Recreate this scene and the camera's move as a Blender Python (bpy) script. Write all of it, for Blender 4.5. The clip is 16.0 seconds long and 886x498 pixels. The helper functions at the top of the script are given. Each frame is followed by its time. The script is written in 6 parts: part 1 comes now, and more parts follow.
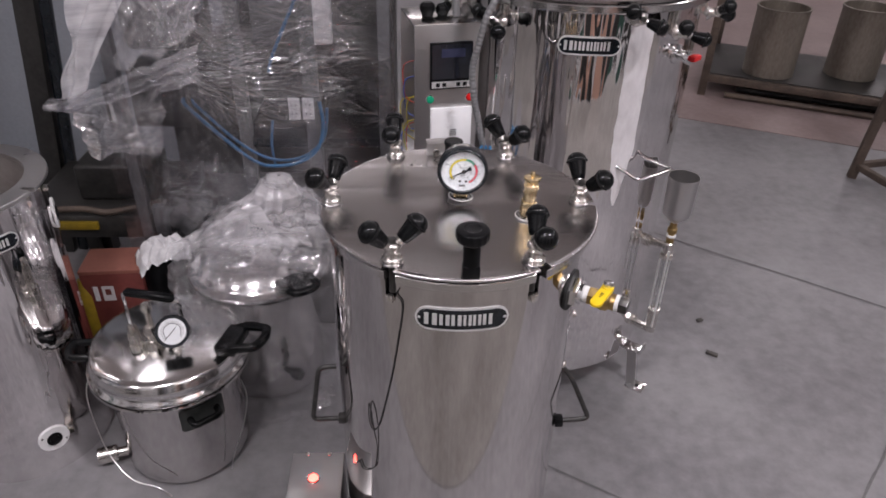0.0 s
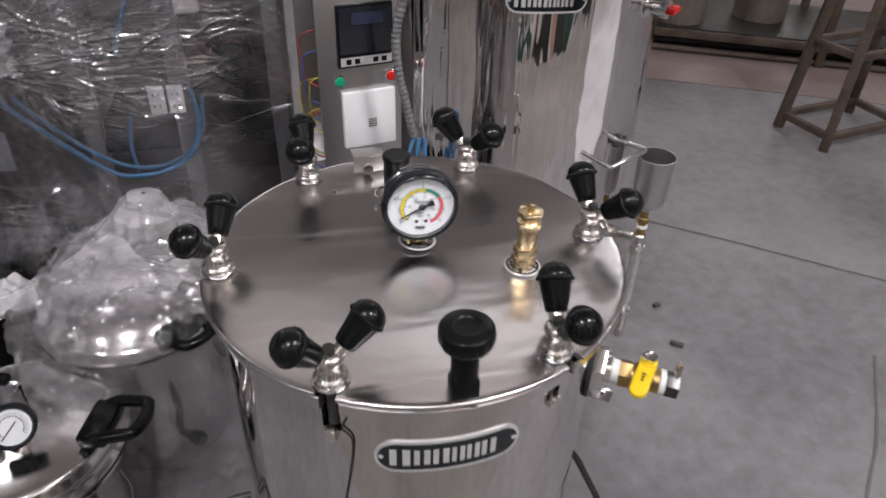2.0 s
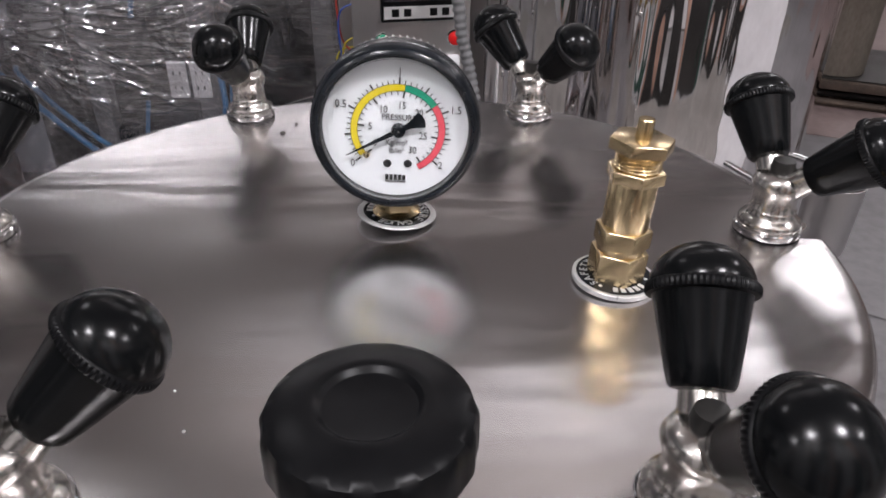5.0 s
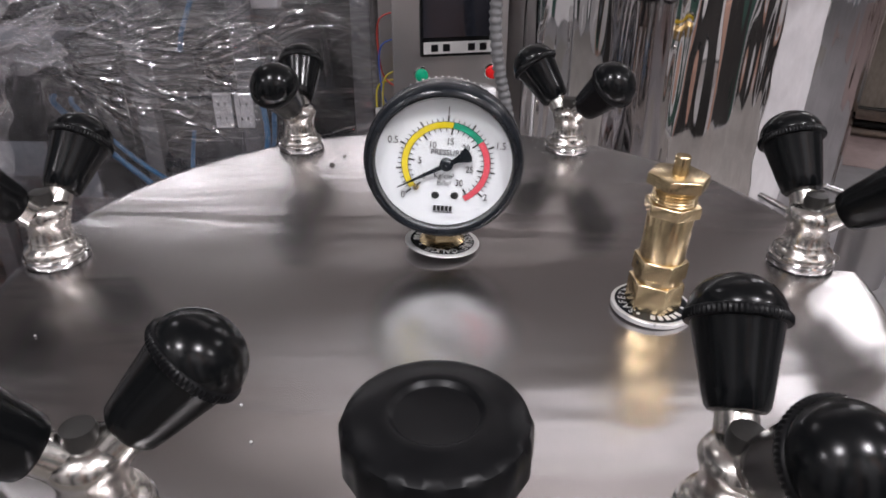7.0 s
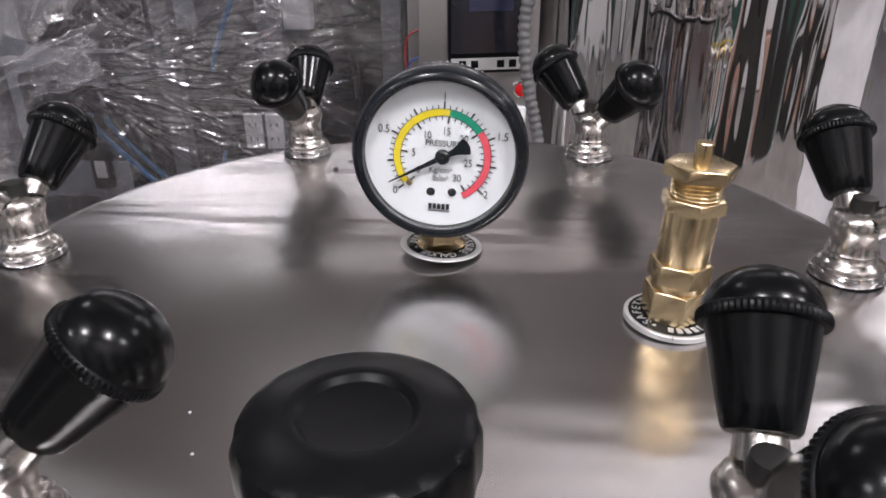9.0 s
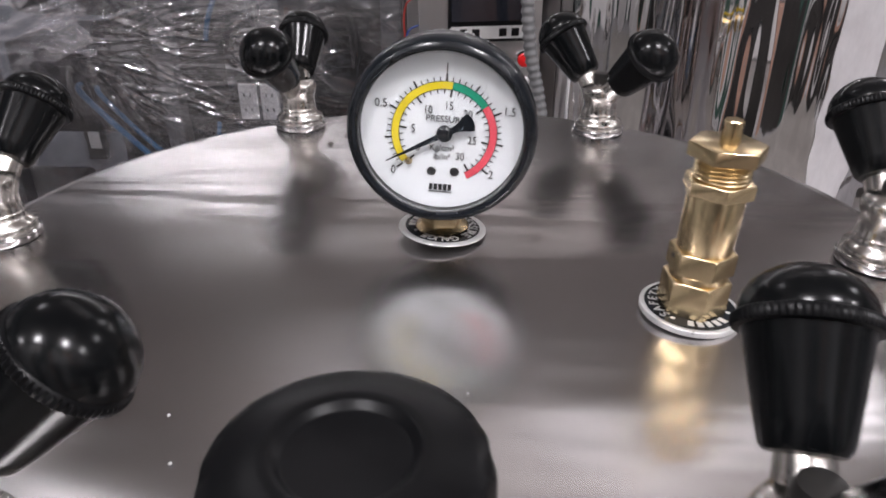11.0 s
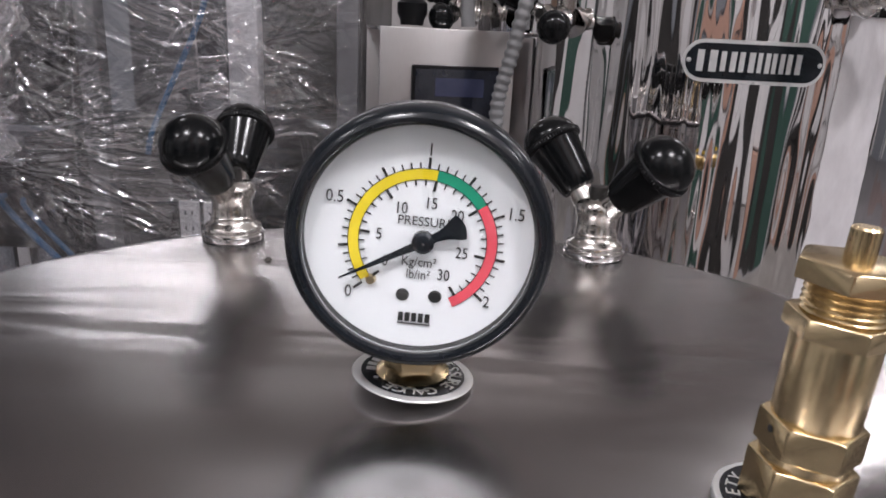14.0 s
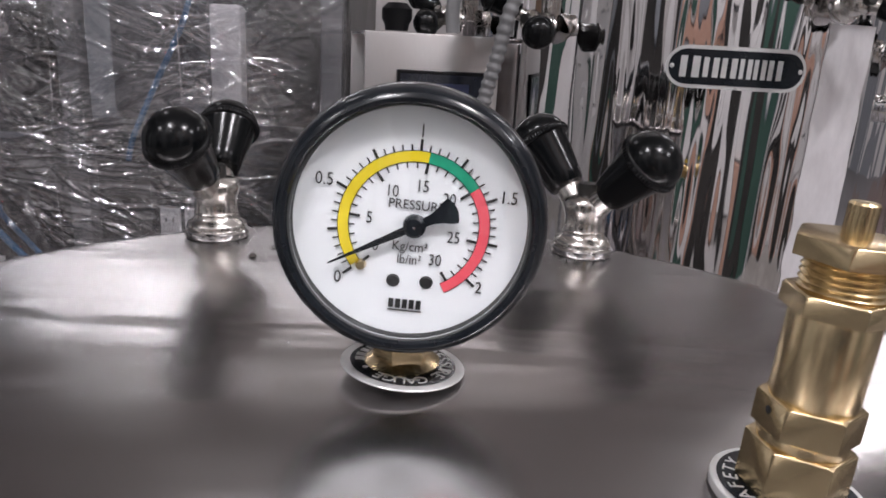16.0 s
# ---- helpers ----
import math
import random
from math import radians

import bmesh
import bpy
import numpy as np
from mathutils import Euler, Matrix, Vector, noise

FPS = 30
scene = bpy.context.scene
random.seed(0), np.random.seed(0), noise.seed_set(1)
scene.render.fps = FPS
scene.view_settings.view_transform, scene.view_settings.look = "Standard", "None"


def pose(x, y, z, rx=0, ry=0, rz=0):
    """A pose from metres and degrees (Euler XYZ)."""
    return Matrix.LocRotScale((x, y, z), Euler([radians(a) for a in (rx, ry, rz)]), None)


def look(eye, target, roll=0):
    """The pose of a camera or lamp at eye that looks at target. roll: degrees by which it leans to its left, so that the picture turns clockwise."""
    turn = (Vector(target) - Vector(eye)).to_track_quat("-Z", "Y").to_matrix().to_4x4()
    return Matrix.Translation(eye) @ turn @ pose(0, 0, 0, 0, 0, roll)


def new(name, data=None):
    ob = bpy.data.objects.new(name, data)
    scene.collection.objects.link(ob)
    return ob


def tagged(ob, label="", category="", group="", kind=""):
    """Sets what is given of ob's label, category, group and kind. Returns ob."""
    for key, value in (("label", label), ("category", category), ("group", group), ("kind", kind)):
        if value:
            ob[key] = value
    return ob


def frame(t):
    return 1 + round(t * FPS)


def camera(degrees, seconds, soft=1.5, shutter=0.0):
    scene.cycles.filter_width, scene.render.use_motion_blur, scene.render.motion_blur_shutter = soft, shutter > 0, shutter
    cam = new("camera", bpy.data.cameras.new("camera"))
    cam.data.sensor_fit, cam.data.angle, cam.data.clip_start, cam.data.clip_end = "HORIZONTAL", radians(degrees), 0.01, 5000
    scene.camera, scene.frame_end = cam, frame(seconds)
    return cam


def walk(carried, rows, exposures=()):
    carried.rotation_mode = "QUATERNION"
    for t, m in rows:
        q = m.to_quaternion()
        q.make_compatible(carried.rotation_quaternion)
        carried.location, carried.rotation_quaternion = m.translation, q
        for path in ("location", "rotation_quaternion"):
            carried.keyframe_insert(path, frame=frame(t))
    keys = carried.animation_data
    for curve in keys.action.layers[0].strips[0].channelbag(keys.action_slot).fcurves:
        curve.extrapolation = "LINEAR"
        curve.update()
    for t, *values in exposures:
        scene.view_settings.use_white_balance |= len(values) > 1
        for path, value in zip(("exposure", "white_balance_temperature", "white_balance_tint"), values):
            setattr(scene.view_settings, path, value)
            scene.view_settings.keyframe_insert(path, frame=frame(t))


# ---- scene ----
cam = camera(64.2, 16.0, soft=1.7, shutter=0.35)
METRES, EYE, TILT, LEAN, TURN = 8.0, 1.5, 0.0, 0.0, 0.0
PATH = [
    (0, (-0.067, -0.881, 1.355), (0.028, 0.802, 0.279), 1.5),
    (0.5, (-0.066, -0.876, 1.354), (0.025, 0.798, 0.263), 1.4),
    (1, (-0.068, -0.834, 1.33), (0.028, 0.816, 0.203), 1.8),
    (1.5, (-0.088, -0.696, 1.302), (0.173, 0.904, 0.131), 3.1),
    (2, (-0.093, -0.532, 1.261), (0.272, 1.052, 0.096), 1.9),
    (2.5, (-0.063, -0.413, 1.179), (0.253, 1.169, -0.004), 1.7),
    (3, (-0.027, -0.333, 1.117), (0.166, 1.283, -0.046), 1.2),
    (3.2, (-0.01, -0.32, 1.091), (0.135, 1.313, -0.054), 0.0),
    (5.3, (0.016, -0.278, 1.024), (0.069, 1.447, 0.012), 0.9),
    (5.5, (0.014, -0.278, 1.023), (0.051, 1.446, 0.01), 0.9),
    (6, (0.011, -0.28, 1.023), (0.028, 1.464, 0.044), 0.9),
    (6.5, (0.01, -0.285, 1.027), (0.011, 1.471, 0.071), 0.3),
    (7, (0.009, -0.293, 1.034), (-0.002, 1.468, 0.087), 0.1),
    (7.5, (0.012, -0.293, 1.032), (-0.026, 1.482, 0.111), -0.0),
    (8, (0.018, -0.293, 1.025), (-0.046, 1.487, 0.115), -0.2),
    (8.5, (0.023, -0.28, 1.012), (-0.078, 1.512, 0.129), -0.3),
    (8.7, (0.025, -0.275, 1.01), (-0.097, 1.525, 0.146), -0.5),
    (10.8, (0.033, -0.262, 1.004), (-0.104, 1.534, 0.136), -0.3),
    (11, (0.025, -0.251, 1.004), (-0.096, 1.512, 0.067), -0.2),
    (11.5, (0.013, -0.222, 1.013), (0.011, 1.525, 0.039), 0.2),
    (12, (0.031, -0.201, 0.98), (0.008, 1.557, 0.027), 0.1),
    (12.5, (0.024, -0.185, 0.985), (-0.056, 1.607, 0.101), -0.7),
    (13, (0.018, -0.196, 0.989), (-0.06, 1.675, 0.288), 0.7),
    (13.5, (0.012, -0.192, 0.981), (-0.001, 1.709, 0.36), 1.3),
    (14, (0.013, -0.178, 0.973), (0.022, 1.731, 0.378), 2.8),
    (14.5, (0.012, -0.178, 0.967), (0.047, 1.729, 0.365), 2.9),
    (15, (0.012, -0.177, 0.966), (0.05, 1.738, 0.389), 3.0),
    (15.5, (0.012, -0.177, 0.965), (0.061, 1.741, 0.399), 3.1),
    (16, (0.011, -0.177, 0.965), (0.068, 1.742, 0.406), 3.2),
]
walk(cam, [(t, look(eye, target, roll)) for t, eye, target, roll in PATH], [(0, -0.02, 6400, 17), (0.8, -0.07, 6450, 14), (1.5, -0.04, 6420, 11.5), (5, -0.04, 6350, 13), (12, 0.0, 6340, 13), (14, -0.02, 6330, 13), (16, -0.07, 6330, 13)])

# ---- world and light ----
world = bpy.data.worlds.new("world")
scene.world = world
world.use_nodes = True
bg = world.node_tree.nodes["Background"]
bg.inputs["Color"].default_value = (0.55, 0.6, 0.7, 1)
bg.inputs["Strength"].default_value = 0.05

# round bay lamps: x, y, power down, power up
BAYS = [(-2.6, -1.5, 18, 3), (-0.75, -1.3, 44, 7), (1.25, -1.15, 62, 7), (3.3, -1.15, 36, 7), (-1.7, 1.6, 5, 1), (3.6, 1.2, 17, 3)]
# tube lights, some added as fill: x, y, turn, length, width, power down, power up
TUBES = [(-3.55, 7.0, 20, 1.2, 0.17, 22, 0.3), (-2.3, 6.65, 20, 1.2, 0.17, 15, 0.3), (-1.0, 6.9, 10, 1.2, 0.17, 6, 0.3), (-0.6, 7.4, 0, 1.2, 0.17, 12, 12),
         (1.2, 7.2, 0, 1.2, 0.17, 22, 13), (2.75, 3.65, 54, 1.7, 0.34, 14, 1), (-0.5, 3.05, 0, 1.2, 0.17, 0.8, 6), (0.9, 2.5, 0, 1.2, 0.17, 2, 8), (5.2, 6.4, 0, 1.2, 0.17, 30, 36)]
LAMP_Z = 3.38

# ---- materials ----


def mat(name):
    m = bpy.data.materials.new(name)
    m.use_nodes = True
    nt = m.node_tree
    return m, nt, nt.nodes["Principled BSDF"]


def node(nt, kind, **values):
    n = nt.nodes.new(kind)
    for k, v in values.items():
        n.inputs[k.replace("_", " ")].default_value = v
    return n


def coords(nt, scale=(1, 1, 1), space="Object"):
    tc = nt.nodes.new("ShaderNodeTexCoord")
    mp = nt.nodes.new("ShaderNodeMapping")
    mp.inputs["Scale"].default_value = scale
    nt.links.new(tc.outputs[space], mp.inputs["Vector"])
    return mp.outputs["Vector"]


def ramp(nt, fac, stops):
    r = nt.nodes.new("ShaderNodeValToRGB")
    nt.links.new(fac, r.inputs["Fac"])
    els = r.color_ramp.elements
    els[0].position, els[0].color = stops[0][0], (*stops[0][1], 1)
    els[1].position, els[1].color = stops[-1][0], (*stops[-1][1], 1)
    for p, c in stops[1:-1]:
        e = els.new(p)
        e.color = (*c, 1)
    return r.outputs["Color"]


def grey(v):
    return (v, v, v)


def surface(name, c0, c1, rough=(0.4, 0.6), metal=0.0, scale=8.0, stretch=(1, 1, 1), bump=0.0, bump_scale=80.0,
            coat=0.0, detail=6.0, mid=None, aniso=0.0, spec=0.5):
    """Two scales of colour variation, roughness variation and fine relief."""
    m, nt, b = mat(name)
    v = coords(nt, stretch)
    big = node(nt, "ShaderNodeTexNoise", Scale=scale, Detail=detail, Roughness=0.6)
    fine = node(nt, "ShaderNodeTexNoise", Scale=bump_scale, Detail=4.0, Roughness=0.6)
    nt.links.new(v, big.inputs["Vector"])
    nt.links.new(v, fine.inputs["Vector"])
    mixf = nt.nodes.new("ShaderNodeMath")
    mixf.operation = "MULTIPLY_ADD"
    mixf.inputs[1].default_value = 0.35
    nt.links.new(fine.outputs["Fac"], mixf.inputs[0])
    sc = nt.nodes.new("ShaderNodeMath")
    sc.operation = "MULTIPLY"
    sc.inputs[1].default_value = 0.65
    nt.links.new(big.outputs["Fac"], sc.inputs[0])
    nt.links.new(sc.outputs[0], mixf.inputs[2])
    stops = [(0.33, c0), (0.67, c1)] if mid is None else [(0.33, c0), (0.5, mid), (0.67, c1)]
    nt.links.new(ramp(nt, mixf.outputs[0], stops), b.inputs["Base Color"])
    nt.links.new(ramp(nt, mixf.outputs[0], [(0.3, grey(rough[0])), (0.7, grey(rough[1]))]), b.inputs["Roughness"])
    b.inputs["Metallic"].default_value = metal
    b.inputs["Coat Weight"].default_value = coat
    b.inputs["Coat Roughness"].default_value = 0.08
    b.inputs["Anisotropic"].default_value = aniso
    b.inputs["Specular IOR Level"].default_value = spec
    if bump:
        bp = node(nt, "ShaderNodeBump", Strength=bump, Distance=0.002)
        nt.links.new(fine.outputs["Fac"], bp.inputs["Height"])
        nt.links.new(bp.outputs["Normal"], b.inputs["Normal"])
    return m


def wavy_steel(name, base, rough, wave, wave_scale, stretch=(1, 1, 1), streak=0.0, streak_stretch=(1, 1, 60), brush=0.0, aniso=0.0):
    """Sheet steel: long soft waves in the sheet, fine streaks in the gloss."""
    m, nt, b = mat(name)
    v = coords(nt, stretch)
    w = node(nt, "ShaderNodeTexNoise", Scale=wave_scale, Detail=2.0, Roughness=0.45)
    nt.links.new(v, w.inputs["Vector"])
    bp = node(nt, "ShaderNodeBump", Strength=wave, Distance=0.01)
    nt.links.new(w.outputs["Fac"], bp.inputs["Height"])
    nt.links.new(bp.outputs["Normal"], b.inputs["Normal"])
    if aniso:
        along = nt.nodes.new("ShaderNodeCombineXYZ")
        along.inputs[0].default_value = 1.0
        nt.links.new(along.outputs[0], b.inputs["Tangent"])
        b.inputs["Anisotropic"].default_value = aniso
    if brush:
        scuff = node(nt, "ShaderNodeTexNoise", Scale=11.0, Detail=3.0, Roughness=0.5, Distortion=0.5)
        nt.links.new(coords(nt, (0.35, 1.6, 1)), scuff.inputs["Vector"])
        bq = node(nt, "ShaderNodeBump", Strength=brush, Distance=0.002)
        nt.links.new(scuff.outputs["Fac"], bq.inputs["Height"])
        nt.links.new(bp.outputs["Normal"], bq.inputs["Normal"])
        nt.links.new(bq.outputs["Normal"], b.inputs["Normal"])
    s = node(nt, "ShaderNodeTexNoise", Scale=30.0, Detail=5.0, Roughness=0.7)
    nt.links.new(coords(nt, streak_stretch), s.inputs["Vector"])
    lo, hi = rough
    nt.links.new(ramp(nt, s.outputs["Fac"], [(0.3, grey(lo)), (0.7, grey(hi))]), b.inputs["Roughness"])
    dull = tuple(c * (1 - streak) for c in base)
    nt.links.new(ramp(nt, s.outputs["Fac"], [(0.25, dull), (0.75, base)]), b.inputs["Base Color"])
    b.inputs["Metallic"].default_value = 1.0
    return m


LID_STEEL = wavy_steel("brushed lid steel", (0.545, 0.525, 0.522), (0.2, 0.255), 0.55, 4.5, streak=0.012, streak_stretch=(4, 40, 3), brush=0.62, aniso=0.72)
BODY_STEEL = wavy_steel("satin body steel", (0.62, 0.6, 0.595), (0.055, 0.075), 0.4, 5.0, (1, 1, 0.3), 0.012, (9, 9, 0.6))
MIRROR_STEEL = wavy_steel("polished tank steel", (0.83, 0.81, 0.81), (0.02, 0.05), 0.62, 24.0, (1, 1, 0.1), 0.05, (30, 30, 1))
POT_STEEL = wavy_steel("pressed pot steel", (0.78, 0.77, 0.765), (0.13, 0.18), 0.06, 8.0, streak=0.05)
SHEET_STEEL = wavy_steel("brushed sheet steel", (0.6, 0.588, 0.583), (0.28, 0.4), 0.04, 6.0, streak=0.12, streak_stretch=(90, 90, 3))
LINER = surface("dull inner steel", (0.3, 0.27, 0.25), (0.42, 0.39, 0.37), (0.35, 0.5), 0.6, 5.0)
RIM_STEEL = wavy_steel("turned rim steel", (0.66, 0.65, 0.645), (0.12, 0.22), 0.02, 8.0, streak=0.1)
NICKEL = surface("cast nickel", (0.62, 0.59, 0.55), (0.82, 0.8, 0.76), (0.16, 0.3), 1.0, 60.0, bump=0.1, bump_scale=220.0)
CHROME = surface("chrome rod", (0.7, 0.7, 0.7), (0.82, 0.82, 0.82), (0.06, 0.14), 1.0, 40.0)
BRASS = surface("machined brass", (0.72, 0.57, 0.34), (0.8, 0.64, 0.39), (0.26, 0.27), 1.0, 220.0)
OLD_BRASS = surface("tarnished brass", (0.3, 0.2, 0.08), (0.5, 0.36, 0.16), (0.28, 0.45), 1.0, 50.0, bump=0.1)
BAKELITE = surface("black bakelite", (0.0025, 0.003, 0.0035), (0.006, 0.0065, 0.007), (0.16, 0.23), 0.0, 50.0, spec=0.26)
BLACK_PLASTIC = surface("matt black plastic", (0.003, 0.0031, 0.0036), (0.007, 0.0072, 0.008), (0.26, 0.4), 0.0, 60.0, spec=0.16)
BLACK_PAINT = surface("black gloss paint", (0.007, 0.009, 0.012), (0.013, 0.016, 0.02), (0.15, 0.25), 0.0, 40.0, spec=0.42)
ROD_PAINT = surface("chipped dark rod paint", (0.03, 0.03, 0.03), (0.09, 0.088, 0.085), (0.3, 0.45), 0.6, 60.0, bump=0.1)
DARK_PLUG = surface("dull dark steel", (0.08, 0.078, 0.078), (0.17, 0.165, 0.16), (0.25, 0.4), 1.0, 40.0)
GRIP_PLATE = surface("dark green-black paint", (0.018, 0.022, 0.02), (0.04, 0.046, 0.043), (0.25, 0.4), 0.0, 40.0)
RUBBER = surface("black rubber", (0.012, 0.012, 0.012), (0.03, 0.03, 0.03), (0.6, 0.8), 0.0, 60.0)
DIAL_WHITE = surface("white dial enamel", (0.77, 0.785, 0.8), (0.82, 0.835, 0.85), (0.35, 0.45), 0.0, 30.0)
INK = surface("black ink", (0.012, 0.012, 0.012), (0.02, 0.02, 0.02), (0.4, 0.5))
YELLOW_INK = surface("yellow ink", (0.72, 0.56, 0.01), (0.8, 0.63, 0.03), (0.35, 0.45), scale=20)
GREEN_INK = surface("green ink", (0.01, 0.27, 0.15), (0.02, 0.33, 0.19), (0.35, 0.45), scale=20)
RED_INK = surface("red ink", (0.7, 0.07, 0.1), (0.78, 0.1, 0.13), (0.35, 0.45), scale=20)
PLATE_SILVER = surface("etched aluminium", (0.6, 0.6, 0.6), (0.72, 0.72, 0.71), (0.25, 0.4), 0.4, 60.0)
YELLOW_GRIP = surface("yellow vinyl sleeve", (0.75, 0.5, 0.005), (0.85, 0.6, 0.02), (0.3, 0.45), scale=40, bump=0.05)
TAPE = surface("white thread tape", (0.7, 0.7, 0.69), (0.82, 0.82, 0.8), (0.6, 0.8), scale=80, bump=0.3)
WHITE_PLASTIC = surface("white plastic", (0.72, 0.71, 0.71), (0.8, 0.8, 0.8), (0.35, 0.5), scale=10)
GREY_HOSE = surface("grey corrugated conduit", (0.14, 0.14, 0.143), (0.2, 0.2, 0.203), (0.4, 0.55), scale=30)
BLUE_TUBE = surface("blue air tube", (0.018, 0.11, 0.25), (0.035, 0.17, 0.34), (0.25, 0.4), scale=30)
GREEN_LENS = surface("green lens", (0.0, 0.28, 0.14), (0.01, 0.36, 0.19), (0.12, 0.2), scale=30)
RED_LENS = surface("red lens", (0.6, 0.01, 0.012), (0.7, 0.02, 0.02), (0.12, 0.2), scale=30)
SCREEN = surface("dark screen", (0.012, 0.014, 0.02), (0.018, 0.02, 0.028), (0.1, 0.16), scale=10, coat=0.4)
LCD = surface("display window", (0.03, 0.035, 0.07), (0.045, 0.05, 0.09), (0.1, 0.15), scale=10)
DARK_METAL = surface("oily dark steel", (0.02, 0.02, 0.019), (0.06, 0.057, 0.054), (0.3, 0.55), 0.4, 6.0, bump=0.1)
GREY_PANEL = surface("grey painted panel", (0.1, 0.1, 0.103), (0.16, 0.16, 0.163), (0.35, 0.5), 0.0, 3.0)
RUST = surface("rusty steel", (0.055, 0.04, 0.032), (0.16, 0.12, 0.09), (0.55, 0.8), 0.3, 9.0, bump=0.3, mid=(0.1, 0.075, 0.06))
DRUM_STEEL = surface("weathered drum steel", (0.13, 0.105, 0.085), (0.27, 0.24, 0.2), (0.4, 0.65), 0.5, 5.0, stretch=(1, 1, 0.4), bump=0.15)
CONCRETE = surface("grey workshop concrete", (0.115, 0.11, 0.115), (0.275, 0.267, 0.274), (0.38, 0.6), 0.0, 1.5, bump=0.12, bump_scale=22.0, mid=(0.2, 0.193, 0.199), detail=12)
RED_FLOOR = surface("worn red floor paint", (0.17, 0.12, 0.115), (0.3, 0.235, 0.225), (0.45, 0.65), 0.0, 2.2, bump=0.2, bump_scale=30.0, detail=9)
TAN_REFLECTED = surface("mottled tan for floor reflections", (0.11, 0.1, 0.09), (0.27, 0.254, 0.238), (0.45, 0.65), 0.0, 2.0, bump=0.2, bump_scale=30.0, detail=9)
JOINT = surface("dirty joint filler", (0.09, 0.088, 0.088), (0.17, 0.165, 0.165), (0.7, 0.9), 0.0, 9.0, bump=0.3)
WALL_WHITE = surface("off-white wall paint", (0.46, 0.44, 0.43), (0.56, 0.54, 0.53), (0.6, 0.8), 0.0, 1.2, bump=0.15)
WALL_GREY = surface("blue-grey wall paint", (0.2, 0.215, 0.24), (0.28, 0.295, 0.32), (0.45, 0.65), 0.0, 1.5, bump=0.12)
CEILING = surface("ceiling sheet", (0.44, 0.4, 0.385), (0.56, 0.515, 0.495), (0.6, 0.8), 0.0, 1.0)
RED_CARD = surface("red printed card", (0.11, 0.024, 0.02), (0.18, 0.045, 0.036), (0.4, 0.6), 0.0, 14.0)
ORANGE_CARD = surface("orange card top", (0.2, 0.07, 0.05), (0.28, 0.11, 0.08), (0.45, 0.6), 0.0, 14.0)
CLOTH = surface("white packing cloth", (0.5, 0.49, 0.5), (0.72, 0.71, 0.71), (0.7, 0.9), 0.0, 18.0, bump=0.3)
PAPER = surface("white printed label", (0.82, 0.82, 0.83), (0.87, 0.87, 0.88), (0.4, 0.55), 0.0, 20.0)
DARK_YELLOW = surface("dirty yellow paint", (0.14, 0.09, 0.006), (0.28, 0.19, 0.012), (0.35, 0.55), 0.0, 14.0)
WIRE_BLACK = surface("black cable", (0.012, 0.012, 0.012), (0.022, 0.022, 0.022), (0.35, 0.5))
WIRE_YELLOW = surface("yellow wire", (0.5, 0.42, 0.02), (0.6, 0.5, 0.04), (0.35, 0.5))
WIRE_RED = surface("red wire", (0.45, 0.03, 0.02), (0.55, 0.06, 0.04), (0.35, 0.5))
WIRE_BLUE = surface("blue wire", (0.03, 0.08, 0.4), (0.05, 0.12, 0.5), (0.35, 0.5))
THIN_WIRE = surface("bare steel wire", (0.55, 0.54, 0.53), (0.65, 0.64, 0.63), (0.25, 0.4), 1.0)
PANEL_WHITE = surface("pale reflected panel", (0.66, 0.65, 0.65), (0.82, 0.81, 0.81), (0.4, 0.6), 0.0, 2.0)
SATIN = surface("satin bright steel", (0.7, 0.7, 0.69), (0.8, 0.8, 0.79), (0.25, 0.35), 0.7, 40.0)
PANEL_DARK = surface("dark reflected panel", (0.02, 0.019, 0.018), (0.06, 0.056, 0.054), (0.4, 0.6), 0.2, 2.0)
PANEL_BROWN = surface("brown reflected panel", (0.13, 0.08, 0.055), (0.24, 0.16, 0.11), (0.5, 0.7), 0.0, 3.0, stretch=(1, 1, 0.2))
PANEL_GREEN = surface("green reflected panel", (0.03, 0.075, 0.06), (0.05, 0.11, 0.085), (0.35, 0.5), 0.0, 2.0)
PANEL_BRICK = surface("orange brick-red reflected panel", (0.46, 0.27, 0.2), (0.6, 0.38, 0.3), (0.6, 0.8), 0.0, 6.0)
PEEL = surface("white protective film", (0.5, 0.48, 0.49), (0.74, 0.72, 0.73), (0.3, 0.5), 0.0, 14.0, stretch=(1, 1, 0.5), bump=0.3, bump_scale=60.0)
DEBRIS = surface("dark swarf", (0.03, 0.028, 0.025), (0.1, 0.09, 0.08), (0.5, 0.8), 0.0, 60.0)


def clear_glass():
    m, nt, b = mat("clear glass")
    b.inputs["Base Color"].default_value = (0.97, 0.98, 0.98, 1)
    b.inputs["Roughness"].default_value = 0.02
    b.inputs["Transmission Weight"].default_value = 1.0
    b.inputs["IOR"].default_value = 1.45
    return m


